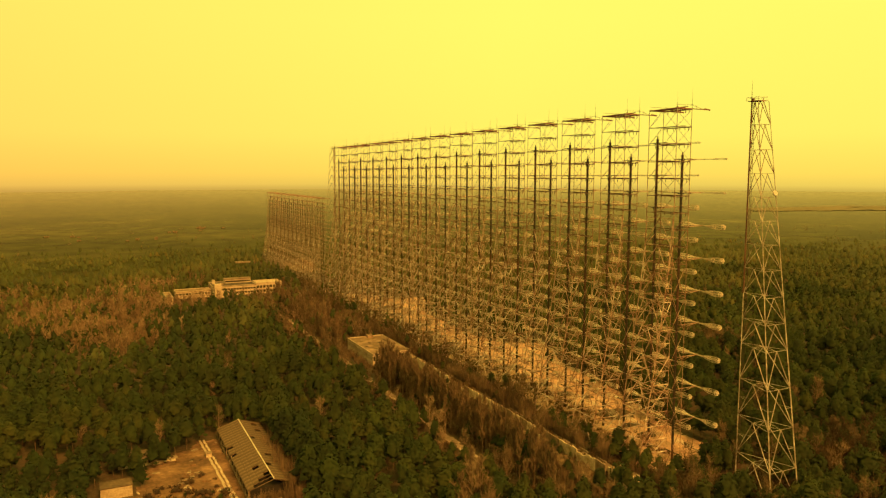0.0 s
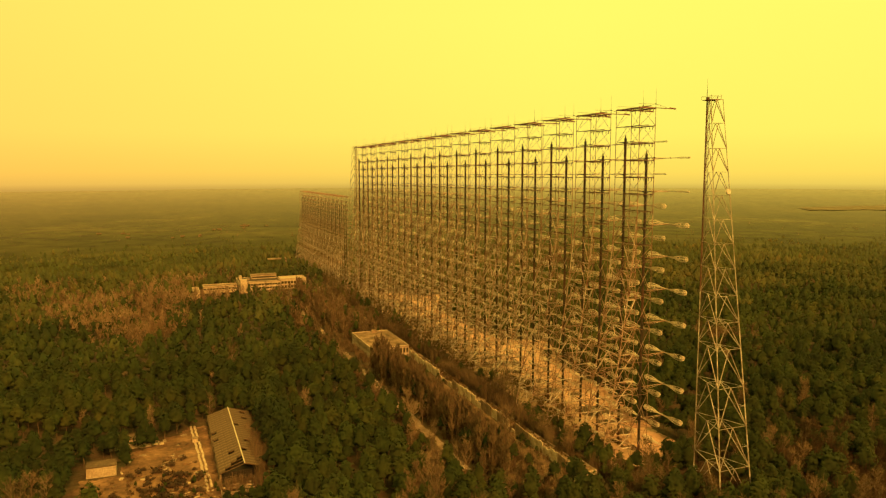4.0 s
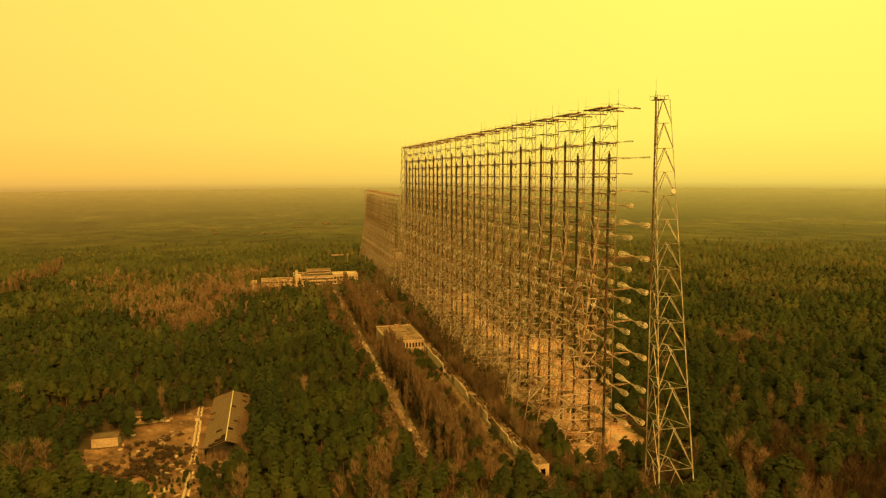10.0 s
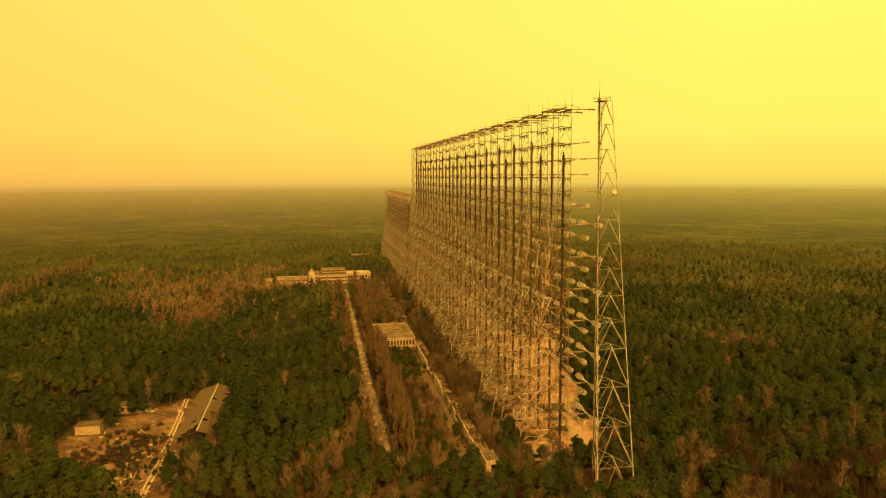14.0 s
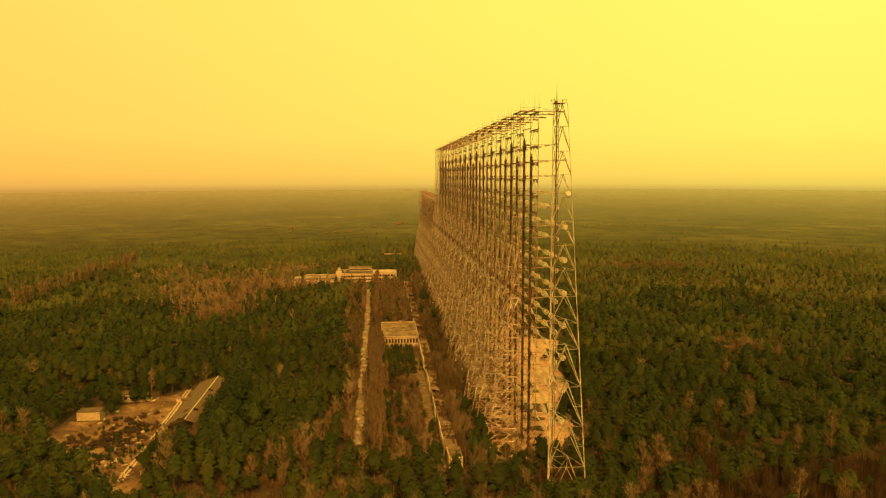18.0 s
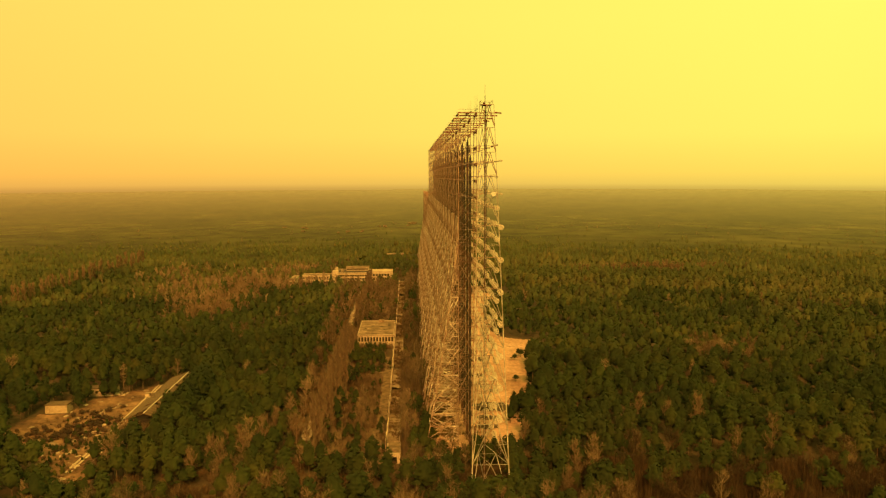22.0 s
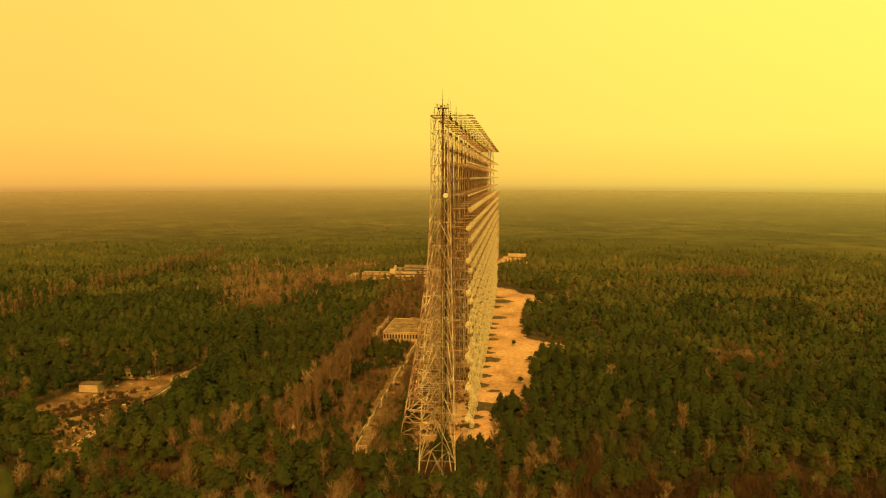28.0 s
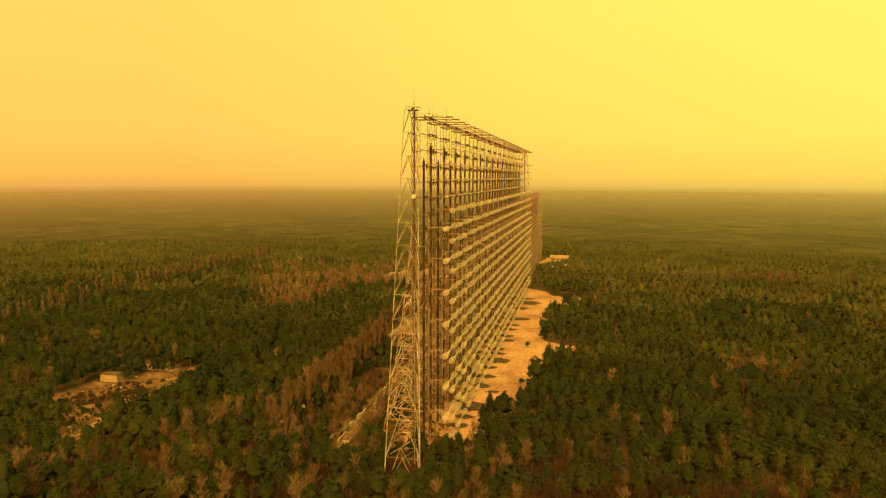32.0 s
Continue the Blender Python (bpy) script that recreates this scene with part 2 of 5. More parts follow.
PLASTER = material("pale_plaster", [(0.28, 0.20, 0.13), (0.46, 0.37, 0.26), (0.55, 0.46, 0.34)], 0.12, 1.4, 0.85)
ROOF = material("bitumen_roof", [(0.075, 0.048, 0.026), (0.19, 0.125, 0.075), (0.36, 0.25, 0.16)], 0.16, 0.9, 0.9)
ASPHALT = material("old_asphalt_roof", [(0.03, 0.022, 0.014), (0.06, 0.043, 0.027), (0.10, 0.07, 0.045)], 0.16, 0.9, 0.9)
SLATE = material("grey_asbestos_sheet", [(0.050, 0.031, 0.017), (0.108, 0.070, 0.039), (0.18, 0.12, 0.070)], 0.10, 0.8, 0.9, island=0.05)
# near-black colour that stands in for the shade inside rooms
ROOM_SHADE = material("painted_room_shade", [(0.012, 0.010, 0.008), (0.03, 0.022, 0.014)], 0.5, 3.0, 0.9)
GLASS = material("dusty_window_glass", [(0.03, 0.027, 0.02), (0.07, 0.06, 0.04)], 0.5, 3.0, 0.25)
TRIM = material("bright_ridge_metal", [(0.5, 0.44, 0.34), (0.68, 0.62, 0.5)], 0.5, 3.0, 0.6, 0.1)

# ---- mesh helpers ----
def mesh_of(name, verts, faces, mat, smooth=False):
    me = bpy.data.meshes.new(name)
    me.from_pydata([tuple(v) for v in verts], [], faces)
    me.materials.append(mat)
    if smooth:
        me.shade_smooth()
    return me


def mesh_np(name, verts, tris, mat, normals=None, tone=None):
    """A mesh of triangles from arrays. tone: one number, or one for each vertex."""
    me = bpy.data.meshes.new(name)
    verts, tris = np.asarray(verts, np.float32), np.asarray(tris, np.int32)
    me.vertices.add(len(verts))
    me.vertices.foreach_set("co", verts.ravel())
    me.loops.add(len(tris) * 3)
    me.loops.foreach_set("vertex_index", tris.ravel())
    me.polygons.add(len(tris))
    me.polygons.foreach_set("loop_start", np.arange(0, len(tris) * 3, 3, dtype=np.int32))
    me.update(calc_edges=True)
    me.materials.append(mat)
    if tone is not None:
        me.attributes.new("tone", "FLOAT", "POINT").data.foreach_set("value", np.broadcast_to(np.float32(tone), len(verts)).copy())
    if normals is not None:
        me.shade_smooth()
        me.normals_split_custom_set_from_vertices(np.asarray(normals, np.float32))
    return me


def put(name, me, parent=None, at=(0, 0, 0), turn=0.0, label=""):
    ob = new(name, me)
    ob.parent = parent
    ob.location, ob.rotation_euler = at, (0, 0, radians(turn))
    return tagged(ob, label)


def empty(name, at, turn=0.0):
    ob = new(name)
    ob.location, ob.rotation_euler = at, (0, 0, radians(turn))
    return ob


def bars(rods, sides=4):
    """Verts and faces of straight bars (p, q, radius or (r0, r1)), capped but for three-sided wires."""
    verts, faces = [], []
    for p, q, r in rods:
        p, q = Vector(p), Vector(q)
        r0, r1 = r if isinstance(r, tuple) else (r, r)
        d = (q - p).normalized()
        a = d.orthogonal().normalized() if abs(d.z) > 0.99 else d.cross(Vector((0, 0, 1))).normalized()
        b = d.cross(a)
        n = len(verts)
        for o, rr in ((p, r0), (q, r1)):
            for i in range(sides):
                w = 2 * math.pi * (i + 0.5) / sides
                verts.append(o + (a * math.cos(w) + b * math.sin(w)) * rr)
        for i in range(sides):
            j = (i + 1) % sides
            faces.append((n + i, n + j, n + sides + j, n + sides + i))
        if sides > 3:
            faces.append(tuple(n + i for i in reversed(range(sides))))
            faces.append(tuple(n + sides + i for i in range(sides)))
    return verts, faces


def tube(points, r, sides=5):
    """Verts and faces of one bent bar through points."""
    verts, faces = [], []
    pts = [Vector(p) for p in points]
    for i, p in enumerate(pts):
        d = (pts[min(i + 1, len(pts) - 1)] - pts[max(i - 1, 0)]).normalized()
        a = d.cross(Vector((0, 1, 0))).normalized()
        c = d.cross(a)
        for k in range(sides):
            w = 2 * math.pi * k / sides
            verts.append(p + (a * math.cos(w) + c * math.sin(w)) * r)
    for i in range(len(pts) - 1):
        for k in range(sides):
            j = (k + 1) % sides
            faces.append((i * sides + k, i * sides + j, (i + 1) * sides + j, (i + 1) * sides + k))
    faces += [tuple(reversed(range(sides))), tuple(range(len(verts) - sides, len(verts)))]
    return verts, faces


def boxes(items):
    """Verts and faces of upright boxes (x0, y0, z0, x1, y1, z1)."""
    verts, faces = [], []
    for x0, y0, z0, x1, y1, z1 in items:
        n = len(verts)
        verts += [(x0, y0, z0), (x1, y0, z0), (x1, y1, z0), (x0, y1, z0), (x0, y0, z1), (x1, y0, z1), (x1, y1, z1), (x0, y1, z1)]
        faces += [tuple(n + i for i in f) for f in ((3, 2, 1, 0), (4, 5, 6, 7), (0, 1, 5, 4), (1, 2, 6, 5), (2, 3, 7, 6), (3, 0, 4, 7))]
    return verts, faces


def part(name, shape, mat, parent, label="", at=(0, 0, 0), turn=0.0):
    return put(name, mesh_of(name, *shape, mat), parent, at, turn, label)


# ---- ground ----
def land(x, y):
    """Height of the ground: level under the antenna, lower in the west."""
    s = np.clip((130.0 - np.asarray(x, float)) / 75.0, 0, 1)
    return -4.0 * s * s * (3 - 2 * s)


def axis(lo, hi, mid0, mid1, step):
    inner = list(np.arange(mid0, mid1 + 0.1, step))
    out, s = [], step
    v = mid1
    while v < hi:
        s *= 1.35
        v += s
        out.append(min(v, hi))
    left, s, v = [], step, mid0
    while v > lo:
        s *= 1.35
        v -= s
        left.append(max(v, lo))
    return np.array(left[::-1] + inner + out)


def sheet(name, xs, ys, height, mat):
    X, Y = np.meshgrid(xs, ys)
    Z = height(X, Y)
    n, m = len(xs), len(ys)
    i = (np.arange(m - 1)[:, None] * n + np.arange(n - 1)[None, :]).ravel()
    tris = np.concatenate([np.stack([i, i + 1, i + n + 1], 1), np.stack([i, i + n + 1, i + n], 1)])
    return mesh_np(name, np.stack([X.ravel(), Y.ravel(), Z.ravel()], 1), tris, mat)


ground = put("ground", sheet("ground", axis(-3200, 3300, -260, 460, 12), axis(-3200, 3200, -140, 960, 12), land, FLOOR))
tagged(ground, "dark forest floor of needles and dry grass under pines", "ground", kind="structure")


def inside(px, py, poly):
    hit = np.zeros(np.shape(px), bool)
    for (x0, y0), (x1, y1) in zip(poly, poly[1:] + poly[:1]):
        hit ^= ((y0 > py) != (y1 > py)) & (px < (x1 - x0) * (py - y0) / (y1 - y0 + 1e-9) + x0)
    return hit


def waves(x, y, s, seed):
    """Smooth uneven field in about -1..1."""
    r = np.random.default_rng(seed)
    out = 0
    for i in range(7):
        a, p = r.uniform(0, 6.28), r.uniform(0, 6.28)
        k = (1.0 + 0.6 * i) / s
        out = out + np.sin((x * math.cos(a) + y * math.sin(a)) * k + p) / (1 + 0.35 * i)
    return out / 2.6


def patch(name, outline, mat, label, lift=0.06, wander=2.0, seed=1, cell=1.4):
    """Open ground: a sheet with an uneven edge and low swells, laid just over the ground."""
    xs = np.arange(min(p[0] for p in outline) - 4, max(p[0] for p in outline) + 4, cell)
    ys = np.arange(min(p[1] for p in outline) - 4, max(p[1] for p in outline) + 4, cell)
    X, Y = np.meshgrid(xs, ys)
    cx, cy = X[:-1, :-1] + cell / 2, Y[:-1, :-1] + cell / 2
    keep = inside(cx + wander * waves(cx, cy, 5, seed), cy + wander * waves(cx, cy, 5, seed + 50), outline).ravel()
    rng = np.random.default_rng(seed)
    X, Y = X + rng.uniform(-0.38, 0.38, X.shape) * cell, Y + rng.uniform(-0.38, 0.38, Y.shape) * cell
    Z = land(X, Y) + lift + 0.12 * (1 + waves(X, Y, 4, seed + 9))
    n = len(xs)
    i = (np.arange(len(ys) - 1)[:, None] * n + np.arange(n - 1)[None, :]).ravel()[keep]
    tris = np.concatenate([np.stack([i, i + 1, i + n + 1], 1), np.stack([i, i + n + 1, i + n], 1)])
    used, tris = np.unique(tris, return_inverse=True)
    verts = np.stack([X.ravel(), Y.ravel(), Z.ravel()], 1)[used]
    me = mesh_np(name, verts, tris.reshape(-1, 3), mat)
    me.shade_smooth()
    return tagged(put(name, me), label, name.split("_")[0], kind="structure")


SAND_EDGE = [(187, 222), (185, 205), (200, 200), (212, 200), (225, 206), (230, 240), (237, 272), (244, 300), (247, 348), (257, 368), (266, 393), (262, 402),
             (243, 412), (237, 432), (238, 470), (240, 522), (244, 545), (272, 566), (269, 598), (240, 600), (233, 622), (210, 648), (194, 640), (194, 420), (192, 300), (195, 250)]
YARD_EDGE = [(40, 322), (30, 313), (24, 305), (13, 301), (12, 288), (10, 276), (-3, 275), (-9, 262), (-6, 242), (10, 229), (28, 211), (42, 190), (56, 168), (60, 180), (50, 212), (49, 250), (47, 290), (47, 324)]
CLEARING_EDGE = [(214, 800), (236, 812), (250, 850), (240, 905), (216, 915), (208, 850)]
patch("sand_strip", SAND_EDGE, SAND, "pale bare sand strip along the antenna front", seed=10)
patch("dirt_yard", YARD_EDGE, DIRT, "trodden sandy yard beside the ruined barn", seed=9)
patch("sand_clearing", CLEARING_EDGE, SAND, "small sandy clearing by the small antenna", seed=13)
patch("dirt_verge", [(141, 200), (168, 196), (168, 362), (142, 362)], ASH, "dry grass strip between track and gallery", seed=10)

patch("far_field", [(1640, 1400), (2080, 1250), (2300, 1390), (2160, 1500), (1700, 1530)], FIELD, "pale dry field far off in the forest", lift=10.5, seed=21, cell=30.0, wander=20.0)
patch("track_bed", [(131.7, 222), (135.3, 222), (135.4, 640), (131.6, 640)], CONCRETE, "narrow broken concrete track through the trees", seed=17, wander=0.5, cell=0.9)


def track():
    """Loose slabs left along the track."""
    rng = random.Random(11)
    protos = []
    for i in range(4):
        v, f = boxes([(-0.7 - 0.15 * i, -1.3, -0.1, 0.7 + 0.1 * i, 1.3, 0.2)])
        protos.append(mesh_of("track_slab", [(x + rng.uniform(-.25, .25), y + rng.uniform(-.3, .3), z) for x, y, z in v], f, PLASTER if i % 2 else CONCRETE))
    for i in range(44):
        y = 228 + i * 9.2 + rng.uniform(-4, 4)
        ob = put("track_slab", rng.choice(protos), None, (133.4 + rng.uniform(-1.1, 1.1), y, float(land(133.4, y)) + 0.35), rng.uniform(-30, 30))
        tagged(ob, "broken pale concrete slab on the track", "slab", "loose slabs on the track")


track()

# ---- the antenna ----
def cage_mesh(length, radius, r_wire, name, mat, n=8):
    """One half of a dipole: a wire cage that flares from the feed point to a blunt rounded end, along +y."""
    prof = [(0.0, 0.10), (0.30, 0.26), (0.55, 0.78), (0.70, 1.0), (0.95, 0.97), (1.0, 0.7), (1.01, 0.12)]
    rods = []
    ring = [[(math.cos(2 * math.pi * i / n) * r * radius, u * length, math.sin(2 * math.pi * i / n) * r * radius) for i in range(n)] for u, r in prof]
    for a, b in zip(ring, ring[1:]):
        rods += [(a[i], b[i], r_wire) for i in range(n)]
    for k in (2, 4, 5):
        rods += [(ring[k][i], ring[k][(i + 1) % n], r_wire * 1.2) for i in range(n)]
    rods.append(((0, 0, 0), (0, length * 0.99, 0), r_wire * 2.0))
    return mesh_of(name, *bars(rods, 3), mat)


def array_mast(s, zs_a, zs_b, name, label, steel, high, apart, whole):
    """One lattice mast of the array with its dark feed columns, arms and dipoles. Local origin: ground under the middle.
    s: size; steel, high: materials below and above; apart: every strut a part; whole: a dipole is one mesh."""
    frame_steel, upper_steel, walk_steel = (RUST2 if apart else steel), (RUST2 if s == 1.0 else steel), (CATWALK if s == 1.0 else RUST2)
    H, d, w = 137.2 * s, 3.6 * s, 7.5 * s
    mast = empty(name, (0, 0, 0))
    tagged(mast, label, "antenna mast")

    def struts(rods, mat, at=(0, 0, 0), name="brace_panel"):
        if apart:
            for rod in rods:
                part("strut", bars([rod]), mat, mast, "", at)
        else:
            tagged(part(name, bars(rods), mat, mast, "", at), kind="stuff")

    split = 78.4 * s
    for sx, sy in ((1, -1), (1, 1), (-1, -1), (-1, 1)):
        part("leg", bars([((sx * d, sy * w, 0), (sx * d, sy * w, split), 0.105 * s)], 5), frame_steel, mast)
        part("upper_leg", bars([((sx * d, sy * w, split), (sx * d, sy * w, H), (0.16 * s, 0.12 * s))], 5), RUST2, mast, "thinner rust-brown leg")
    # bracing: tall panels below, shorter and finer ones above
    def panel(h, r, low):
        rods = []
        for sx in (1, -1):
            rods.append(((sx * d, -w, h), (sx * d, w, h), r * (1.2 if low else 1.0)))
            rods.append(((sx * d, -w, 0), (sx * d, 0, h), r))
            rods.append(((sx * d, w, 0), (sx * d, 0, h), r))
        for sy in (1, -1):
            rods.append(((-d, sy * w, h), (d, sy * w, h), r))
            rods.append(((-d, sy * w, 0), (d, sy * w, h), r))
        if low:
            rods.append(((-d, 0, h), (d, 0, h), r))
            rods.append(((-d, -w, h), (d, 0, h), r))
            rods.append(((-d, w, h), (d, 0, h), r))
            for sy in (1, -1):
                rods.append(((d, sy * w, 0), (-d, sy * w, h), r * 0.8))
                rods.append(((-d, sy * w, h * 0.5), (-d, sy * w * 0.5, h * 0.5), r * 0.7))
                rods.append(((-d, sy * w, h), (-d, sy * w * 0.5, h * 0.5), r * 0.8))
                rods.append(((-d, sy * w * 0.5, h * 0.5), (d, 0, h), r * 0.8))
        return rods
    def girder(h):
        return [((d, -w, h), (d, w, h), 0.27 * s), ((-d, -w, h), (-d, w, h), 0.15 * s), ((0.4 * s, -w, h + 0.25 * s), (0.4 * s, w, h + 0.25 * s), 0.2 * s)] + [((d, w * u, h), (d, w * u, h - (0.8 + 0.7 * abs(u)) * s), 0.16 * s) for u in (-0.8, -0.55, -0.2, 0.1, 0.25, 0.7)]
    for i in range(6):
        struts(panel(13.07 * s, (0.105 if apart else 0.135) * s, True), frame_steel, (0, 0, i * 13.07 * s))
    for i in range(9):
        struts(panel(6.533 * s, (0.082 - 0.003 * i) * (1.0 if s == 1.0 else 1.5) * s, False), upper_steel, (0, 0, split + i * 6.533 * s))
        struts(girder(6.533 * s), walk_steel, (0, 0, split + i * 6.533 * s), "girder")
    # raking back legs with star-shaped struts
    top, foot, step = 96.0 * s, -17.3 * s, 10.7 * s
    def rake(z):
        return -d + (foot + d) * max(0.0, 1 - z / top) ** 1.35
    zs = [i * step for i in range(9)] + [top]
    for sy in (-1, 1):
        part("back_leg", tube([(rake(a), sy * 7.1 * s, a) for a in zs], 0.21 * s), steel, mast)
    for a, b in zip(zs[:-1], zs[1:]):
        r, xa, xb, rods = (0.17 if apart else 0.20) * s, rake(a), rake(b), []
        rods.append(((xb, -7.1 * s, b), (xb, 7.1 * s, b), r))
        rods.append(((-d, 0, (a + b) / 2), ((xa + xb) / 2, 0, (a + b) / 2), r * 0.8))
        for sy in (-1, 1):
            c = (xa, sy * 7.1 * s, a)
            rods.append((c, (xb, 0, b), r))
            rods.append((c, (-d, sy * w, b), r))
            if a < 70 * s:
                rods.append(((xb, sy * 7.1 * s, b), (-d, sy * w, b), r * 1.35))
                rods.append((((xa + xb) / 2, sy * 7.1 * s, (a + b) / 2), (-d, sy * w, (a + b) / 2), r * 1.1))
                rods.append((((xa + xb) / 2, sy * 7.1 * s, (a + b) / 2), (-d, 0, b), r * 0.8))
                rods.append(((xb, sy * 7.1 * s, b), (-d, 0, (a + b) / 2), r * 0.85))
                rods.append(((xb, 0, b), (-d, sy * w, a + step * 0.6), r * 0.85))
        struts(rods, steel, name="back_strut")
    foot_mesh = mesh_of("footing", *boxes([(-1.1 * s, -1.1 * s, -1.5, 1.1 * s, 1.1 * s, 0.7 * s)]), CONCRETE)
    for x, y in ((d, -w), (d, w), (-d, -w), (-d, w), (foot, -7.1 * s), (foot, 7.1 * s)):
        put("footing", foot_mesh, mast, (x, y, 0))
    # dark feed columns, brackets, arms, dipoles
    low_cage = cage_mesh(11.2 * s, 1.08 * s, 0.088 * s, "cage", ALU if s == 1.0 else steel, 8 if s == 1.0 else 4)
    top_cage = cage_mesh(11.2 * s, 0.34 * s, 0.06 * s, "cage", ALU if s == 1.0 else high, 6 if s == 1.0 else 4)
    feed = mesh_of("dipole", *bars([((0, -0.5 * s, 0), (0, 0.5 * s, 0), 0.2 * s), ((0, 0, -0.3 * s), (0, 0, 0.5 * s), 0.12 * s)]), ALU)
    arm = mesh_of("arm", *bars([((1.1 * s, 0, 0), (12.3 * s, 0, 0), 0.15 * s), ((1.1 * s, 0, -1.6 * s), (6.2 * s, 0, -0.1), 0.09 * s),
                                ((3.6 * s, -2.6 * s, 0), (12.0 * s, 0, 0), 0.06 * s)]), RUST2)
    bracket = mesh_of("bracket", *bars([((1.7 * s, -4.6 * s, 0), (1.7 * s, 5.2 * s, 0), 0.17 * s), ((2.0 * s, 0.9 * s, 0), (2.0 * s, 1.2 * s, -2.2 * s), 0.14 * s),
                                        ((2.0 * s, 2.3 * s, 0), (2.0 * s, 2.0 * s, -2.2 * s), 0.14 * s), ((1.7 * s, -0.9 * s, -0.3 * s), (1.7 * s, 2.9 * s, -0.3 * s), 0.16 * s)]), DARK)
    for y, zs in ((-6.0 * s, zs_a), (7.7 * s, zs_b)):
        ztop = zs[-1] + 1.5 * s
        part("feed_column", bars([((1.1 * s, y, 0), (1.1 * s, y, ztop), 0.52 * s), ((1.1 * s, y, ztop), (1.1 * s, y, ztop + 1.1 * s), 0.24 * s)], 8), DARK, mast, "dark vertical pipe column")
        for z in zs:
            put("arm", arm, mast, (0, y, z))
            put("bracket", bracket, mast, (0, y, z))
            cage = top_cage if z > 102 * s else low_cage
            if whole:
                put("dipole", cage, mast, (12.3 * s, y, z))
                put("dipole", cage, mast, (12.3 * s, y, z), 180)
            else:
                dipole = put("dipole", feed, mast, (12.3 * s, y, z), 0, "pale wire cage dipole")
                put("cage", cage, dipole)
                put("cage", cage, dipole, turn=180)
    # crown: catwalk booms and lightning rods
    part("top_frame", bars([((-d, -w, H + 0.2), (-d, w, H + 0.2), 0.2 * s), ((d, -w, H + 0.2), (d, w + 1.5 * s, H + 0.2), 0.24 * s), ((0, -w, H + 0.5), (0, w, H + 0.5), 0.16 * s),
                            ((-d, -w, H + 0.2), (d, -w, H + 0.2), 0.2 * s), ((-d, w, H + 0.2), (d, w, H + 0.2), 0.2 * s), ((1.5 * s, -w, H + 0.9), (1.5 * s, w, H + 0.9), 0.22 * s)]), RUSTY if s == 1.0 else RUST2, mast)
    boom = mesh_of("top_boom", *bars([((-d, 0, H + 0.4), (13.2 * s, 0, H + 0.1), 0.20 * s), ((-d, 0, H + 1.6 * s), (d, 0, H + 1.6 * s), 0.07 * s), ((d, 0, H + 1.9 * s), (9.5 * s, 0, H + 0.3), 0.06 * s),
                                      ((10.6 * s, 0, H + 0.4), (13.4 * s, 0, H + 0.1), 0.34 * s), ((6.5 * s, 0, H + 0.2), (6.5 * s, 0, H + 1.5 * s), 0.06 * s)]), RUSTY if s == 1.0 else RUST2)
    rod = mesh_of("lightning_rod", *bars([((d, 0, H), (d, 0, H + 3.2 * s), 0.08 * s), ((d, 0, H + 3.2 * s), (d, 0, H + 7.5 * s), (0.045 * s, 0.02 * s)), ((d - 0.3 * s, 0, H + 1.6 * s), (d + 0.3 * s, 0, H + 1.6 * s), 0.2 * s)]), DARK)
    for y in (-w + 0.7 * s, w - 0.4 * s):
        put("top_boom", boom, mast, (0, y, 0))
    for y in (-w, 0.2 * s):
        put("lightning_rod", rod, mast, (0, y, 0))
    return mast


PERIOD = 29.2


def mast_foot(k):
    """Height of a mast's base, sunk deeper towards the north."""
    return -0.4 - 2.3 * k / 14


LEVELS_A, LEVELS_B = [3.2 + 12.82 * i for i in range(10)], [10.8 + 12.70 * i for i in range(10)]
LABEL = "tall weathered lattice mast with rows of wire cage dipoles"
near = array_mast(1.0, LEVELS_A, LEVELS_B, "antenna_mast", LABEL, STEEL, RUSTY, True, False)
tagged(near, group="masts of the large antenna")
near.location = (201.9, 216.3, mast_foot(0))
copy_thing(near, pose(201.9, 216.3 + PERIOD, mast_foot(1)))
copy_thing(near, pose(201.9, 216.3 + PERIOD * 2, mast_foot(2)))
inner = array_mast(1.0, LEVELS_A, LEVELS_B, "antenna_mast", LABEL, STEEL, RUSTY, False, False)
tagged(inner, group="masts of the large antenna")
inner.location = (201.9, 216.3 + PERIOD * 3, mast_foot(3))
for k in range(4, 15):
    copy_thing(inner, pose(201.9, 216.3 + PERIOD * k, mast_foot(k)))
small = array_mast(0.64, [2.5 + 8.0 * i for i in range(11)], [6.5 + 8.0 * i for i in range(10)], "small_antenna_mast",
                   "smaller rust-brown lattice mast of the far antenna row", STEEL, STEEL, False, True)
tagged(small, "", "antenna mast", "masts of the small antenna")
small.location = (201.0, 684.0, 0)
for k in range(1, 13):
    copy_thing(small, pose(201.0, 684.0 + 18.6 * k, 0))


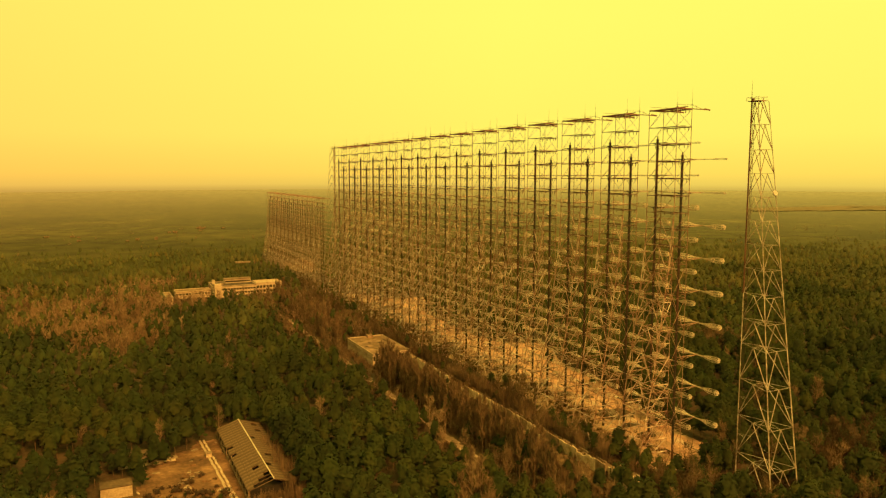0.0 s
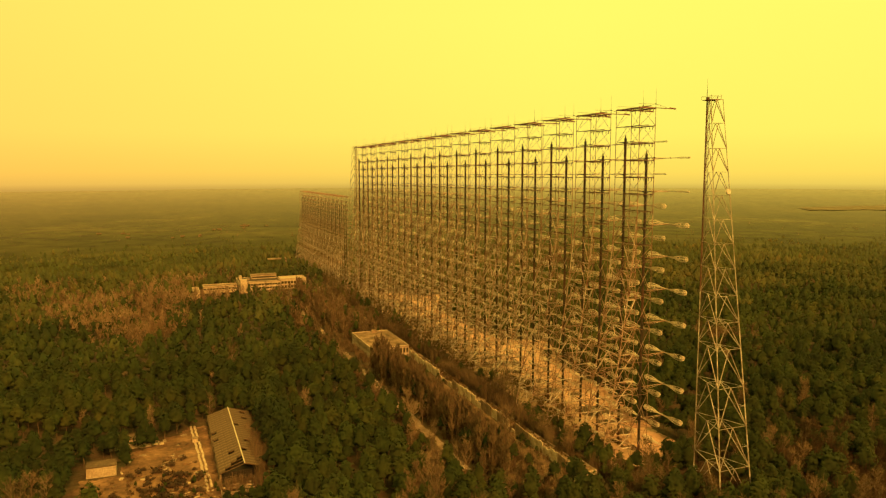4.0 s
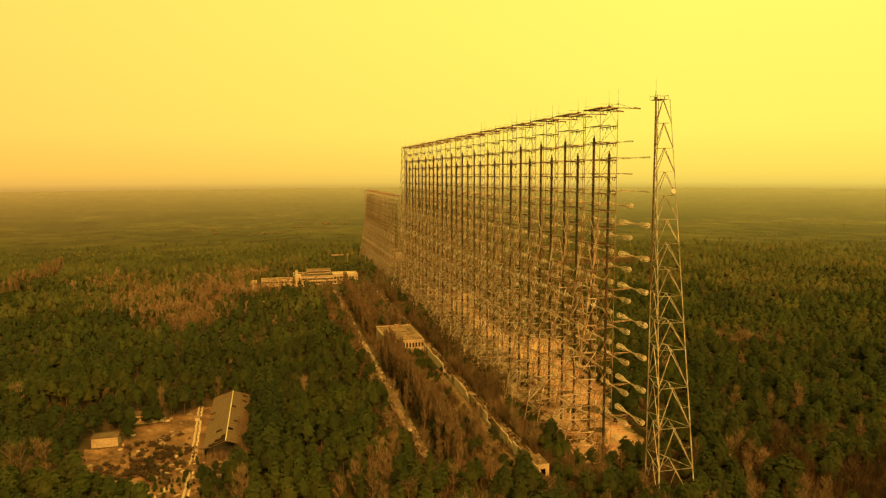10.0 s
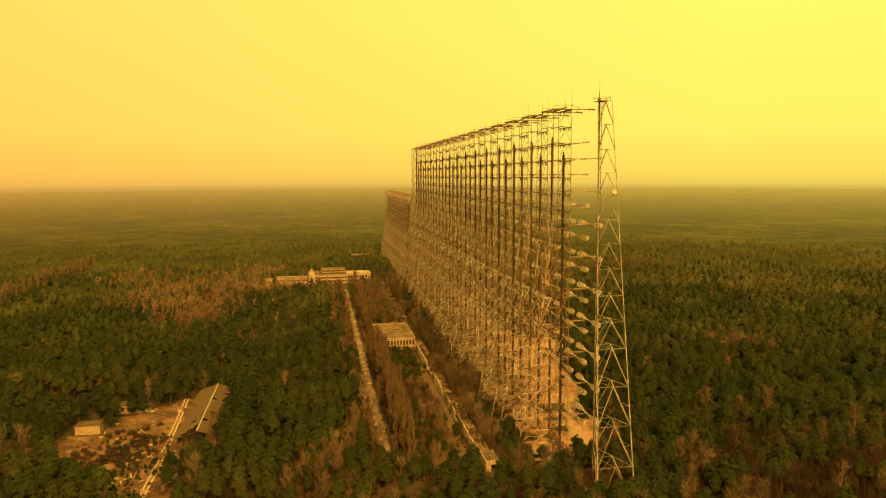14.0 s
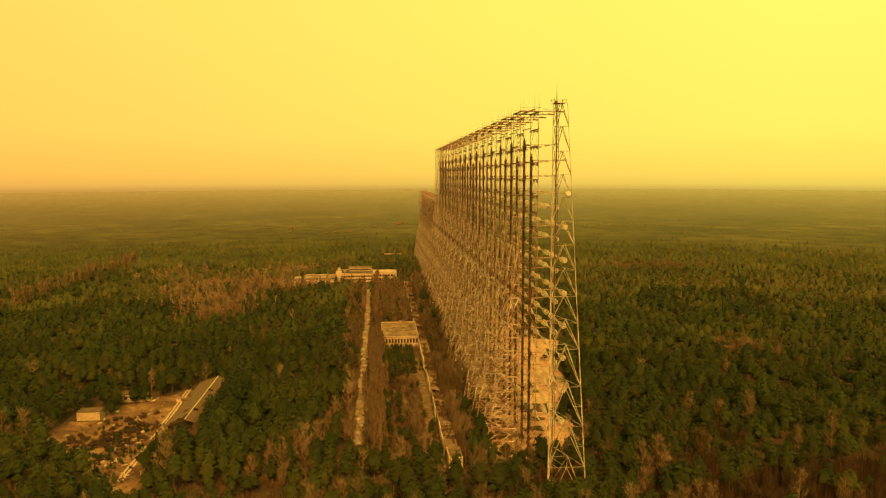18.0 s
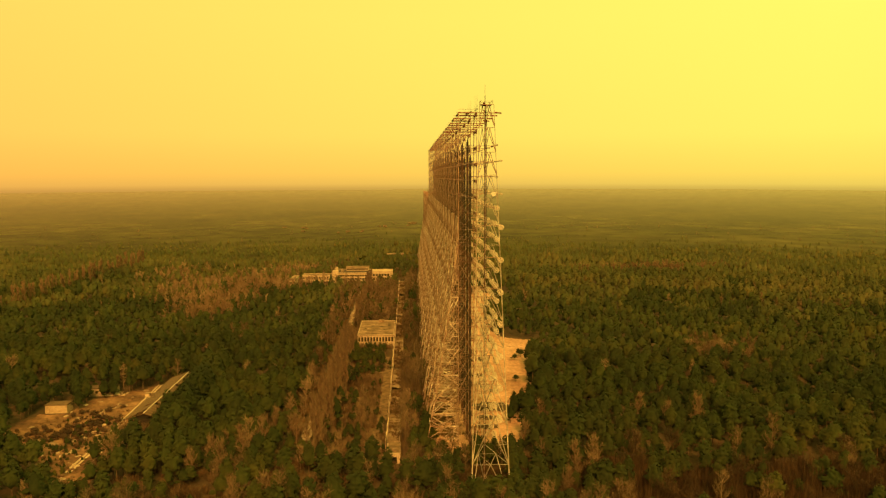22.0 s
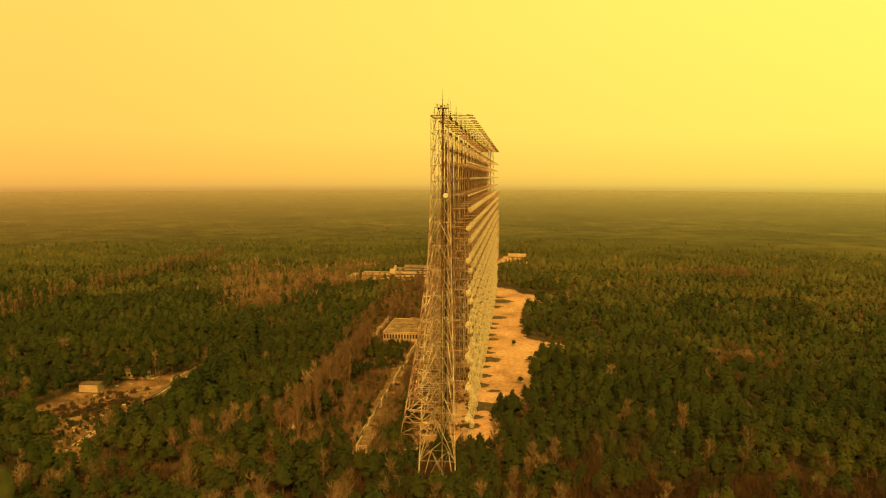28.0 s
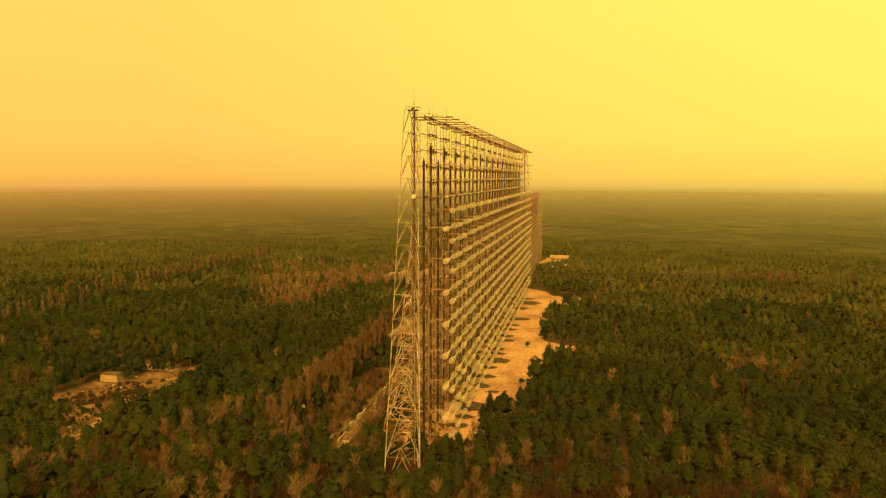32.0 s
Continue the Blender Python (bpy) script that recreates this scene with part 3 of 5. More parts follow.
def guard_mast(x, y, name, away, dish):
    """A free-standing three-legged lattice mast: an upright leg towards the antenna, two raking legs away from it."""
    H = 138.0
    mast = empty(name, (x, y, -0.7 if away < 0 else -2.6), 0 if away < 0 else 180)
    tagged(mast, "tapered three-legged lattice mast" + (" with a small white dish" if dish else " at the far antenna end"), "lattice mast", "end masts")
    zs = [0, 13.8, 27.6, 41, 53.8, 62.8, 71.8, 80.8, 89.3, 97.5, 105.5, 113.5, 121.5, 130, 138]
    def legs(z):
        f = z / H
        return ((-6.6 + 4.0 * f, -9.5 + 16.3 * f, z), (6.9 - 4.5 * f, -9.5 + 16.3 * f, z), (-0.1, 11.6, z))
    for k in range(3):
        for i, (a, b) in enumerate(((0, 71.8), (71.8, H))):
            dark = k == 2
            part("leg", bars([(legs(a)[k], legs(b)[k], ((0.28, 0.26) if dark and i else (0.22 - 0.06 * i, 0.17 - 0.06 * i)))], 6), CATWALK if dark and i else GALV, mast)
        part("footing", boxes([(-1.2, -1.2, -1.5, 1.2, 1.2, 0.8)]), CONCRETE, mast, "", legs(0)[k])
    def mid(p, q):
        return tuple((u + v) / 2 for u, v in zip(p, q))
    for a, b in zip(zs, zs[1:]):
        r, mat, lo, hi = (0.10 if a < 60 else 0.075), (GALV if a < 110 else RUST2), legs(a), legs(b)
        rods = []
        for i, j in ((0, 1), (1, 2), (2, 0)):
            m = mid(hi[i], hi[j])
            rods += [(hi[i], hi[j], r * 0.95), (lo[i], m, r * 1.55), (lo[j], m, r * 1.55)]
            if a < 60:
                rods.append((m, mid(hi[j], hi[(j + 1) % 3]), r * 0.7))
            if a < 40:
                rods += [(mid(lo[i], hi[i]), mid(lo[i], m), r * 0.55), (mid(lo[j], hi[j]), mid(lo[j], m), r * 0.55)]
        for rod in rods:
            part("strut", bars([rod]), mat, mast)
    part("ladder", bars([((-0.35, 10.6, 0), (-0.35, 10.6, H), 0.09), ((0.35, 10.6, 0), (0.35, 10.6, H), 0.09)] + [((-0.35, 10.6, 2.0 * i), (0.35, 10.6, 2.0 * i), 0.05) for i in range(1, 69)]), DARK, mast)
    part("platform", boxes([(-1.9, 7.4, H - 0.1, 1.8, 11.9, H + 0.1)]), RUSTY, mast)
    part("cabinet", boxes([(-1.0, 10.4, H + 0.11, -0.2, 11.2, H + 1.1)]), CATWALK, mast)
    part("lamp_bracket", bars([((0.9, 7.8, H + 0.1), (0.9, 7.8, H + 1.0), 0.14)]), CATWALK, mast)
    part("platform_rail", bars([((u, 7.2, H + 1.2), (u, 12.1, H + 1.2), 0.05) for u in (-2.1, 2.0)] + [((-2.1, v, H + 1.2), (2.0, v, H + 1.2), 0.05) for v in (7.2, 12.1)]
                              + [((u, v, H), (u, v, H + 1.6), 0.06) for u in (-2.1, 2.0) for v in (7.2, 12.1)]), RUSTY, mast)
    part("lightning_rod", bars([((-0.2, 11.6, H), (-0.2, 11.6, H + 3.4), 0.12), ((-0.2, 11.6, H + 3.4), (-0.2, 11.6, H + 7.5), (0.06, 0.03))]), DARK, mast)
    if dish:
        bm = bmesh.new()
        bmesh.ops.create_cone(bm, cap_ends=True, segments=20, radius1=1.0, radius2=0.8, depth=0.5)
        me = bpy.data.meshes.new("dish")
        bm.to_mesh(me)
        bm.free()
        me.materials.append(DISH)
        ob = put("dish", me, mast, (1.9, 2.0, 106.9), 0, "small round white dish")
        ob.rotation_euler = (radians(78), 0, radians(-8))
        part("bracket", bars([((3.3, 3.0, 106.9), (1.9, 2.2, 106.9), 0.15)]), DARK, mast)
    return mast


guard_mast(206.0, 170.0, "lattice_mast", -1, True)
guard_mast(206.0, 667.0, "lattice_mast", 1, False)

# ---- buildings ----
def wall_with_windows(x0, x1, z0, z1, rows, count, ww, wh, thick=0.4):
    """A wall along x with real openings: piers, bands. Returns boxes in local x, y(0..thick), z."""
    out, pitch = [], (x1 - x0) / count
    zcut = [z0]
    for r in rows:
        zcut += [r, r + wh]
    zcut.append(z1)
    for i in range(0, len(zcut), 2):
        out.append((x0, 0, zcut[i], x1, thick, zcut[i + 1]))
    for r in rows:
        for c in range(count + 1):
            a = x0 + c * pitch - (pitch - ww) / 2
            b = a + (pitch - ww)
            out.append((max(a, x0), 0, r, min(b, x1), thick, r + wh))
    return out


def building(name, label, x0, y0, x1, y1, z0, h, rows, count, ww, wh, roof_mat=None, wall_mat=None, parapet=0.5, category="building", ends=True):
    roof_mat, wall_mat = roof_mat or ROOF, wall_mat or PLASTER
    b = empty(name, ((x0 + x1) / 2, (y0 + y1) / 2, z0))
    tagged(b, label, category)
    w, d = (x1 - x0) / 2, (y1 - y0) / 2
    front = wall_with_windows(-w, w, -1, h, rows, count, ww, wh)
    part("wall", boxes(front), wall_mat, b, "", (0, -d, 0))
    part("wall", boxes(front), wall_mat, b, "", (0, d, 0), 180)
    n2 = max(1, int(d * 2 / (2 * w) * count)) if ends else 1
    end = wall_with_windows(-d + 0.41, d - 0.41, -1, h, rows if ends else [], n2, ww, wh)
    part("wall", boxes(end), wall_mat, b, "", (w, 0, 0), 90)
    part("wall", boxes(end), wall_mat, b, "", (-w, 0, 0), -90)
    # added block, painted near-black as the indoor shade behind the openings
    part("shade_core", boxes([(-w + 1.6, -d + 1.6, -1, w - 1.6, d - 1.6, h - 0.6)]), ROOM_SHADE, b)
    part("roof", boxes([(-w - 0.15, -d - 0.15, h, w + 0.15, d + 0.15, h + 0.35)]), roof_mat, b)
    if parapet:
        part("parapet", boxes([(-w - 0.2, -d - 0.2, h + 0.354, w + 0.2, -d + 0.15, h + 0.35 + parapet), (-w - 0.2, d - 0.15, h + 0.354, w + 0.2, d + 0.2, h + 0.35 + parapet),
                               (-w - 0.2, -d + 0.153, h + 0.354, -w + 0.15, d - 0.153, h + 0.35 + parapet), (w - 0.15, -d + 0.153, h + 0.354, w + 0.2, d - 0.153, h + 0.35 + parapet)]), wall_mat, b)
    pane = mesh_of("window", *boxes([(-ww / 2, 0.28, 0, ww / 2, 0.34, wh)]), GLASS)
    pitch = (x1 - x0) / count
    for r in rows:
        for c in range(count):
            put("window", pane, b, (-w + (c + 0.5) * pitch, -d, r))
    return b


block = building("block_building", "flat-roofed derelict block beside the cable gallery, mossy roof", 144.5, 391, 168, 437, 0, 7.1, [3.3], 12, 1.3, 2.9, ROOF, PLASTER, 0.45)
part("roof_box", boxes([(0.5, 19, 7.45, 4, 22, 8.9)]), ROOF, block)
for i, (x0, y0, a0, b0) in enumerate(((-7, 12, 3.2, 2.0), (3, 4, 2.4, 3.4), (-4, -9, 4.0, 1.6), (6, -15, 1.8, 2.6), (-8, -2, 1.6, 2.2), (2, 16, 3.4, 1.4), (-1, -18, 4.6, 2.2), (8, 9, 1.6, 4.0), (-9, 20, 1.8, 1.6), (-2, 0.5, 2.2, 1.1), (5, -5, 1.3, 1.8), (-6, -16, 2.6, 1.2), (9, -1, 1.2, 2.4), (-3, 7, 1.5, 1.5))):
    k = [0.7 + 0.3 * math.sin(3.1 * j + i) for j in range(14)]
    ring = [(x0 + a0 * k[j] * math.cos(j * 2 * math.pi / 14), y0 + b0 * k[j] * math.sin(j * 2 * math.pi / 14), 7.46) for j in range(14)]
    part("moss_patch", ([(x0, y0, 7.62)] + ring, [(0, j + 1, (j + 1) % 14 + 1) for j in range(14)]), (ASH, DEEP_BROWN, DRY)[i % 3], block, "dark moss patch on the roof")
part("annex", boxes([(-3, -29, -1, 5, -23.5, 3.4)]), CONCRETE, block)

# long office building behind
def office():
    main = building("office_building", "long pale office building with bands of windows and a dark roof", 98, 682, 136.4, 712, 0, 8.4, [1.6, 5.0], 15, 2.1, 1.7, ASPHALT)
    part("penthouse", boxes([(-6, 3, 8.8, 18, 12, 12.4)]), PLASTER, main, "pale rooftop storey")
    part("penthouse_roof", boxes([(-6.5, 2.5, 12.404, 18.5, 12.5, 12.8)]), ROOF, main)
    part("band", boxes([(-5.5, 2.94, 9.7, 17.5, 2.996, 11.1)]), GLASS, main)
    part("stair_tower", boxes([(-18.5, -19.5, -1, -12.5, -15.25, 11.8), (-12.4, -17.5, -1, -5, -15.25, 4.0)]), PLASTER, main)
    part("chimney", boxes([(-17.5, 2, 8.7, -15, 4.5, 12.8)]), PLASTER, main)
    part("roof_box", boxes([(-11, -4, 8.75, -8, -1, 10.4)]), CONCRETE, main)
    east = building("office_east_wing", "pale east wing of the office with tall end piers", 136.9, 682, 161, 700, 0, 9.4, [1.2, 5.2], 8, 2.2, 2.4, PLASTER)
    for i in range(4):
        part("pier", boxes([(8.5 + 1.1 * i, -9.9, -1, 9.0 + 1.1 * i, -9.25, 9.0)]), PLASTER, east)
    building("office_wing", "lower pale wing of the office building", 66, 688, 96.5, 702, 0, 5.0, [2.2], 11, 2.0, 1.6)
    building("office_annex", "low flat pale annex beside the office", 56, 662, 61.5, 694, 0, 4.2, [1.6], 2, 1.2, 1.2)


office()
building("far_building", "small pale flat building by the far clearing", 222, 880, 246, 892, 0, 6.0, [2.0], 7, 2.0, 1.8, PLASTER)
building("far_shed", "long low pale shed behind the office", 150, 862, 172, 868, 0, 8.6, [6.2], 8, 1.8, 1.4, CONCRETE, CONCRETE, 0, "shed")
building("forest_house", "small flat pale house among bare trees", 63, 589, 73, 595, -2.6, 3.4, [1.2], 4, 1.3, 1.3, CONCRETE, CONCRETE)
building("yard_house", "ruined pale yard house with empty windows", 5.5, 304.5, 22, 311, -4, 4.0, [1.4], 6, 1.4, 1.7, SLATE, None, 0)
building("brick_shed", "small pale flat-roofed shed at the yard edge", -1.2, 277.5, 9.4, 284, -4, 4.0, [], 1, 1, 1, SLATE, PLASTER, 0, "shed", False)


def gallery():
    """The long cable gallery: a pale west wall of panels with a ragged top, and a broad overgrown roof of slabs, some fallen."""
    g = empty("cable_gallery", (171.2, 0, 0))
    tagged(g, "long ruined concrete cable gallery with a dirty overgrown roof", "gallery")
    rng = random.Random(5)
    west, east, slabs = [], [], []
    for k in range(5):
        e = [rng.uniform(-0.7, 0.3) for _ in range(6)]
        # most west panels have sunlight painted into their colour, east ones do not
        west.append(mesh_of("wall_panel", *boxes([(-2.85 + rng.uniform(-.06, .06), -2.96 + 1.48 * q, -1, -2.5, -1.49 + 1.48 * q, 4.9 + e[q]) for q in range(4)]), SUNLIT_WALL if k else CONCRETE))
        east.append(mesh_of("wall_panel", *boxes([(2.5, -2.95, -1, 2.85, 2.95, 2.7 + e[2])]), CONCRETE))
        v, f = boxes([(-2.45, -2.97, 2.2, 0.2, 2.97, 2.45), (0.22, -2.97, 2.0, 3.0, 2.97, 2.25)])
        slabs.append(mesh_of("roof_slab", [(x + rng.uniform(-.3, .3) * (abs(x) > 1), y + rng.uniform(-.2, .2), z + rng.uniform(-.15, .15)) for x, y, z in v], f, (CONCRETE, ASH, ASH, CONCRETE, ROOF)[k]))
    gone = {7, 13, 19, 20, 21, 34, 41, 42, 49, 50, 57, 61, 62, 66, 70, 71}
    for i in range(76):
        y = 211.0 + i * 6.0
        if i in gone:
            put("wall_panel", west[i % 5], g, (rng.uniform(-.3, .3), y, rng.uniform(-3.2, -1.6)), rng.uniform(-4, 4))
            put("roof_slab", slabs[i % 5], g, (0, y, rng.uniform(-2.6, -1.8)), rng.uniform(-3, 3))
            continue
        put("wall_panel", west[rng.randrange(5)], g, (rng.uniform(-.15, .15), y, rng.choice((0.0, 0.0, -0.2, -0.3, -0.6, -1.2))), rng.uniform(-1.5, 1.5))
        if rng.random() < 0.8:
            put("wall_panel", east[rng.randrange(5)], g, (0, y, rng.uniform(-0.6, 0)))
        ob = put("roof_slab", slabs[rng.randrange(5)], g, (0, y, rng.choice((0.0, -0.1, -0.3, -0.5, -1.3))))
        ob.rotation_euler = (radians(rng.uniform(-2, 2)), radians(rng.uniform(-3, 5)), radians(rng.uniform(-1, 1)))
    house = empty("head_house", (171.8, 202.0, 0))
    tagged(house, "small pale concrete head house with a dark doorway", "hut")
    part("wall", boxes([(-2.7, -5.6, -1, -0.6, -5.2, 4.3), (1.3, -5.6, -1, 2.7, -5.2, 4.3), (-0.597, -5.6, 2.7, 1.297, -5.2, 4.3)]), PLASTER, house)
    part("wall", boxes([(-2.7, -5.197, -1, -2.3, 5.6, 4.2)]), PLASTER, house)
    part("wall", boxes([(2.3, -5.197, -1, 2.7, 5.6, 4.2)]), CONCRETE, house)
    part("roof", boxes([(-2.297, -5.197, 3.6, 2.297, 5.6, 3.95)]), ASH, house)
    part("roof_hatch", boxes([(-0.5, -3.0, 3.95, 0.9, -1.6, 5.0)]), CONCRETE, house)
    # black panel added as the shade behind the doorway
    part("shade_block", boxes([(-2.2, -3.2, -1, 2.2, -3.0, 3.5)]), ROOM_SHADE, house)


gallery()


def barn():
    """Long shed with a shallow gable roof of sheets, some missing, a bright ridge strip and open bays."""
    b = empty("long_barn", (55.3, 288.0, -4.0))
    tagged(b, "long derelict barn with broken grey sheet roof and bright ridge", "barn")
    rng = random.Random(21)
    L, W, he, hr = 35.0, 9.4, 4.4, 7.4
    part("wall", boxes([(-W + 0.2, -L, -1, -W + 0.5, L, 1.0)] + [(-W + 0.2, -L + i * 5.8, 1.0, -W + 0.5, -L + i * 5.8 + 1.1, he) for i in range(13)]), CONCRETE, b)
    part("wall", boxes([(W - 0.5, -L, -1, W - 0.2, L, he)]), CONCRETE, b)
    v = [(-W + 0.3, L - 0.4, -1), (W - 0.3, L - 0.4, -1), (W - 0.3, L - 0.4, he), (0, L - 0.4, hr - 0.2), (-W + 0.3, L - 0.4, he)]
    v += [(x, L, z) for x, y, z in v]
    part("gable", (v, [(0, 1, 2, 3, 4), (9, 8, 7, 6, 5)] + [(i, i + 5, (i + 1) % 5 + 5, (i + 1) % 5) for i in range(5)]), SLATE, b)
    # black box added as the barn's inner shade
    part("shade_block", boxes([(-W + 1.2, -L + 3.0, -0.9, W - 1.2, L - 2.0, he - 0.8)]), ROOM_SHADE, b)
    part("post", boxes([(x, -L + 0.1, -1, x + 0.3, -L + 0.4, he) for x in (-W + 0.6, -4.8, 4.5, W - 0.9)]), BARK, b)
    slope = math.hypot(W, hr - he)
    a = math.degrees(math.atan2(hr - he, W))
    protos = []
    for k in range(3):
        v, f = boxes([(0.01, -1.395, -0.04, slope / 4 - 0.005, 1.395, 0.05)])
        protos.append(mesh_of("roof_sheet", [(x + rng.uniform(-.05, .05), y + rng.uniform(-.05, .05), z + rng.uniform(-.03, .03)) for x, y, z in v], f, SLATE))
    for side in (1, -1):
        for i in range(25):
            for j in range(4):
                if rng.random() < (0.9 if i + j < 3 and side < 0 else 0.10 if side < 0 and j > 1 else 0.03):
                    continue
                u = j * slope / 4
                ob = put("roof_sheet", rng.choice(protos), b, (side * u * math.cos(radians(a)), -L + 1.4 + i * 2.8, hr - u * math.sin(radians(a)) + 0.012 * j + rng.uniform(0, .02)))
                ob.rotation_euler = (radians(rng.uniform(-1.5, 1.5)), radians(a + rng.uniform(-0.4, 0.4)), 0 if side > 0 else math.pi)
    part("rafter", bars([((0, -L + 2.8 * i, hr - 0.2), (s * W, -L + 2.8 * i, he - 0.2), 0.12) for i in range(26) for s in (1, -1)]), BARK, b)
    part("ridge_cap", boxes([(-0.2, -L - 0.3, hr + 0.02, 0.2, L + 0.3, hr + 0.2)]), TRIM, b, "bright metal ridge strip")


barn()


def yard_things():
    rng = random.Random(8)
    lane = empty("slab_lane", (44.0, 0, -4.0))
    tagged(lane, "pale concrete slab lane beside the barn", "lane", kind="structure")
    slab = mesh_of("slab", *boxes([(-1.25, -2.45, -0.2, -0.35, 2.45, 0.2), (0.35, -2.3, -0.2, 1.2, 2.45, 0.17)]), PLASTER)
    for i in range(24):
        if rng.random() < 0.08:
            continue
        put("slab", slab, lane, (rng.uniform(-.2, .2) - 1.0 - 3.2 * max(0, i - 6) / 16, 206 + i * 5.0, 0.14), rng.uniform(-4, 4))
    kiosk = empty("yard_kiosk", (39.6, 303, -4.0))
    tagged(kiosk, "little pale concrete gate kiosk", "kiosk")
    part("wall", boxes([(-1.1, -1.1, -0.5, 1.1, 1.1, 1.9)]), PLASTER, kiosk)
    part("roof", boxes([(-1.3, -1.3, 1.9, 1.3, 1.3, 2.1)]), CONCRETE, kiosk)
    for i, (x, y, w, h) in enumerate(((24.5, 306, 3.0, 1.4), (28, 274, 2.0, 1.6), (33, 240, 2.6, 0.9), (36, 226, 2.2, 0.8), (30, 288, 1.6, 1.2), (44, 196, 2.5, 0.8))):
        heap = empty("rubble_heap", (x, y, float(land(x, y))))
        tagged(heap, "low heap of pale rubble slabs in the yard", "rubble", "rubble in the yard")
        for k in range(7):
            s = rng.uniform(0.5, 1.0)
            ob = part("slab", boxes([(-w * .4 * s, -w * .28 * s, -0.1, w * .4 * s, w * .28 * s, 0.22)]), PLASTER if k % 2 else CONCRETE, heap, "", (rng.uniform(-w, w) * .5, rng.uniform(-w, w) * .5, 0.1 + k * 0.12 * h))
            ob.rotation_euler = (radians(rng.uniform(-20, 20)), radians(rng.uniform(-20, 20)), rng.uniform(0, 6))
    protos = []
    for i in range(8):
        a, b, c = rng.uniform(0.4, 1.5), rng.uniform(0.25, 0.8), rng.uniform(0.1, 0.45)
        v, f = boxes([(-a, -b, -0.15, a, b, c)])
        protos.append(mesh_of("debris", [(x * rng.uniform(0.7, 1.2), y * rng.uniform(0.7, 1.2), z) for x, y, z in v], f, (PLASTER, CONCRETE, DIRT, BARK)[i % 4]))
    n = 0
    while n < 130:
        x, y = rng.choice((rng.gauss(34, 8), rng.uniform(-5, 56))), rng.choice((rng.gauss(232, 22), rng.uniform(172, 320)))
        if not inside(np.array([x]), np.array([y]), YARD_EDGE)[0]:
            continue
        ob = put("debris", rng.choice(protos), None, (x, y, float(land(x, y)) + 0.28), rng.uniform(0, 360))
        tagged(ob, "loose slab or plank scattered on the dirt yard", "debris", "debris on the yard")
        n += 1
    wall = empty("yard_wall", (52, 222, -4.0))
    tagged(wall, "broken low concrete wall at the yard edge", "wall")
    for i in range(5):
        part("wall_panel", boxes([(-0.2, -2.6, -0.5, 0.2, 2.6, 1.6 + rng.uniform(-.6, .3))]), CONCRETE, wall, "", (i * 1.2 - 2, i * 5.4 - 10, 0), -12)


yard_things()


def barn_ruin():
    """The fallen south end of the barn: low wall stubs and beams lying across."""
    rng = random.Random(14)
    ruin = empty("barn_ruin", (55.0, 243.0, -4.0))
    tagged(ruin, "fallen barn end, low wall stubs and grey beams", "ruin")
    for x0, y0, x1, y1, h in ((-9.2, -8, -8.8, 8, 1.1), (8.8, -7, 9.2, 8, 0.9), (-8.6, -8.2, 3, -7.8, 0.8), (-8.6, -0.2, 6, 0.2, 1.2)):
        part("wall_stub", boxes([(x0, y0, -0.6, x1, y1, h)]), CONCRETE, ruin)
    for k in range(9):
        x, y, w, l = rng.uniform(-6, 5), rng.uniform(-6.5, 7), rng.gauss(0, 0.18), rng.uniform(4, 7.5)
        part("beam", bars([((x - l * math.cos(w), y - l * math.sin(w), 0.9), (x + l * math.cos(w), y + l * math.sin(w), 1.15), 0.2)]), (BARK, PLASTER, CONCRETE)[k % 3], ruin)


barn_ruin()

# far hamlet
def hamlet():
    rng = random.Random(77)
    for i in range(16):
        k = i % 4
        cx, cy, rx, ry = ((150, 1380, 45, 45), (-25, 1330, 50, 60), (225, 1430, 40, 20), (70, 1250, 30, 20))[k]
        x, y = cx + rng.uniform(-rx, rx), cy + rng.uniform(-ry, ry)
        w, d, h = rng.uniform(1.8, 3.6), rng.uniform(1.8, 2.8), rng.uniform(8.4, 9.8)
        house = empty("distant_house", (x, y, float(land(x, y))), rng.uniform(-15, 15))
        tagged(house, "pale distant house among the treetops", "house", "distant hamlet")
        part("wall", boxes([(-w, -d, -1, w, d, h)]), CONCRETE, house)
        v = [(-w - .5, -d - .5, h), (w + .5, -d - .5, h), (w + .5, d + .5, h), (-w - .5, d + .5, h), (-w - .5, 0, h + 1.6), (w + .5, 0, h + 1.6)]
        part("roof", (v, [(3, 2, 1, 0), (0, 1, 5, 4), (2, 3, 4, 5), (1, 2, 5), (3, 0, 4)]), SLATE, house)


hamlet()

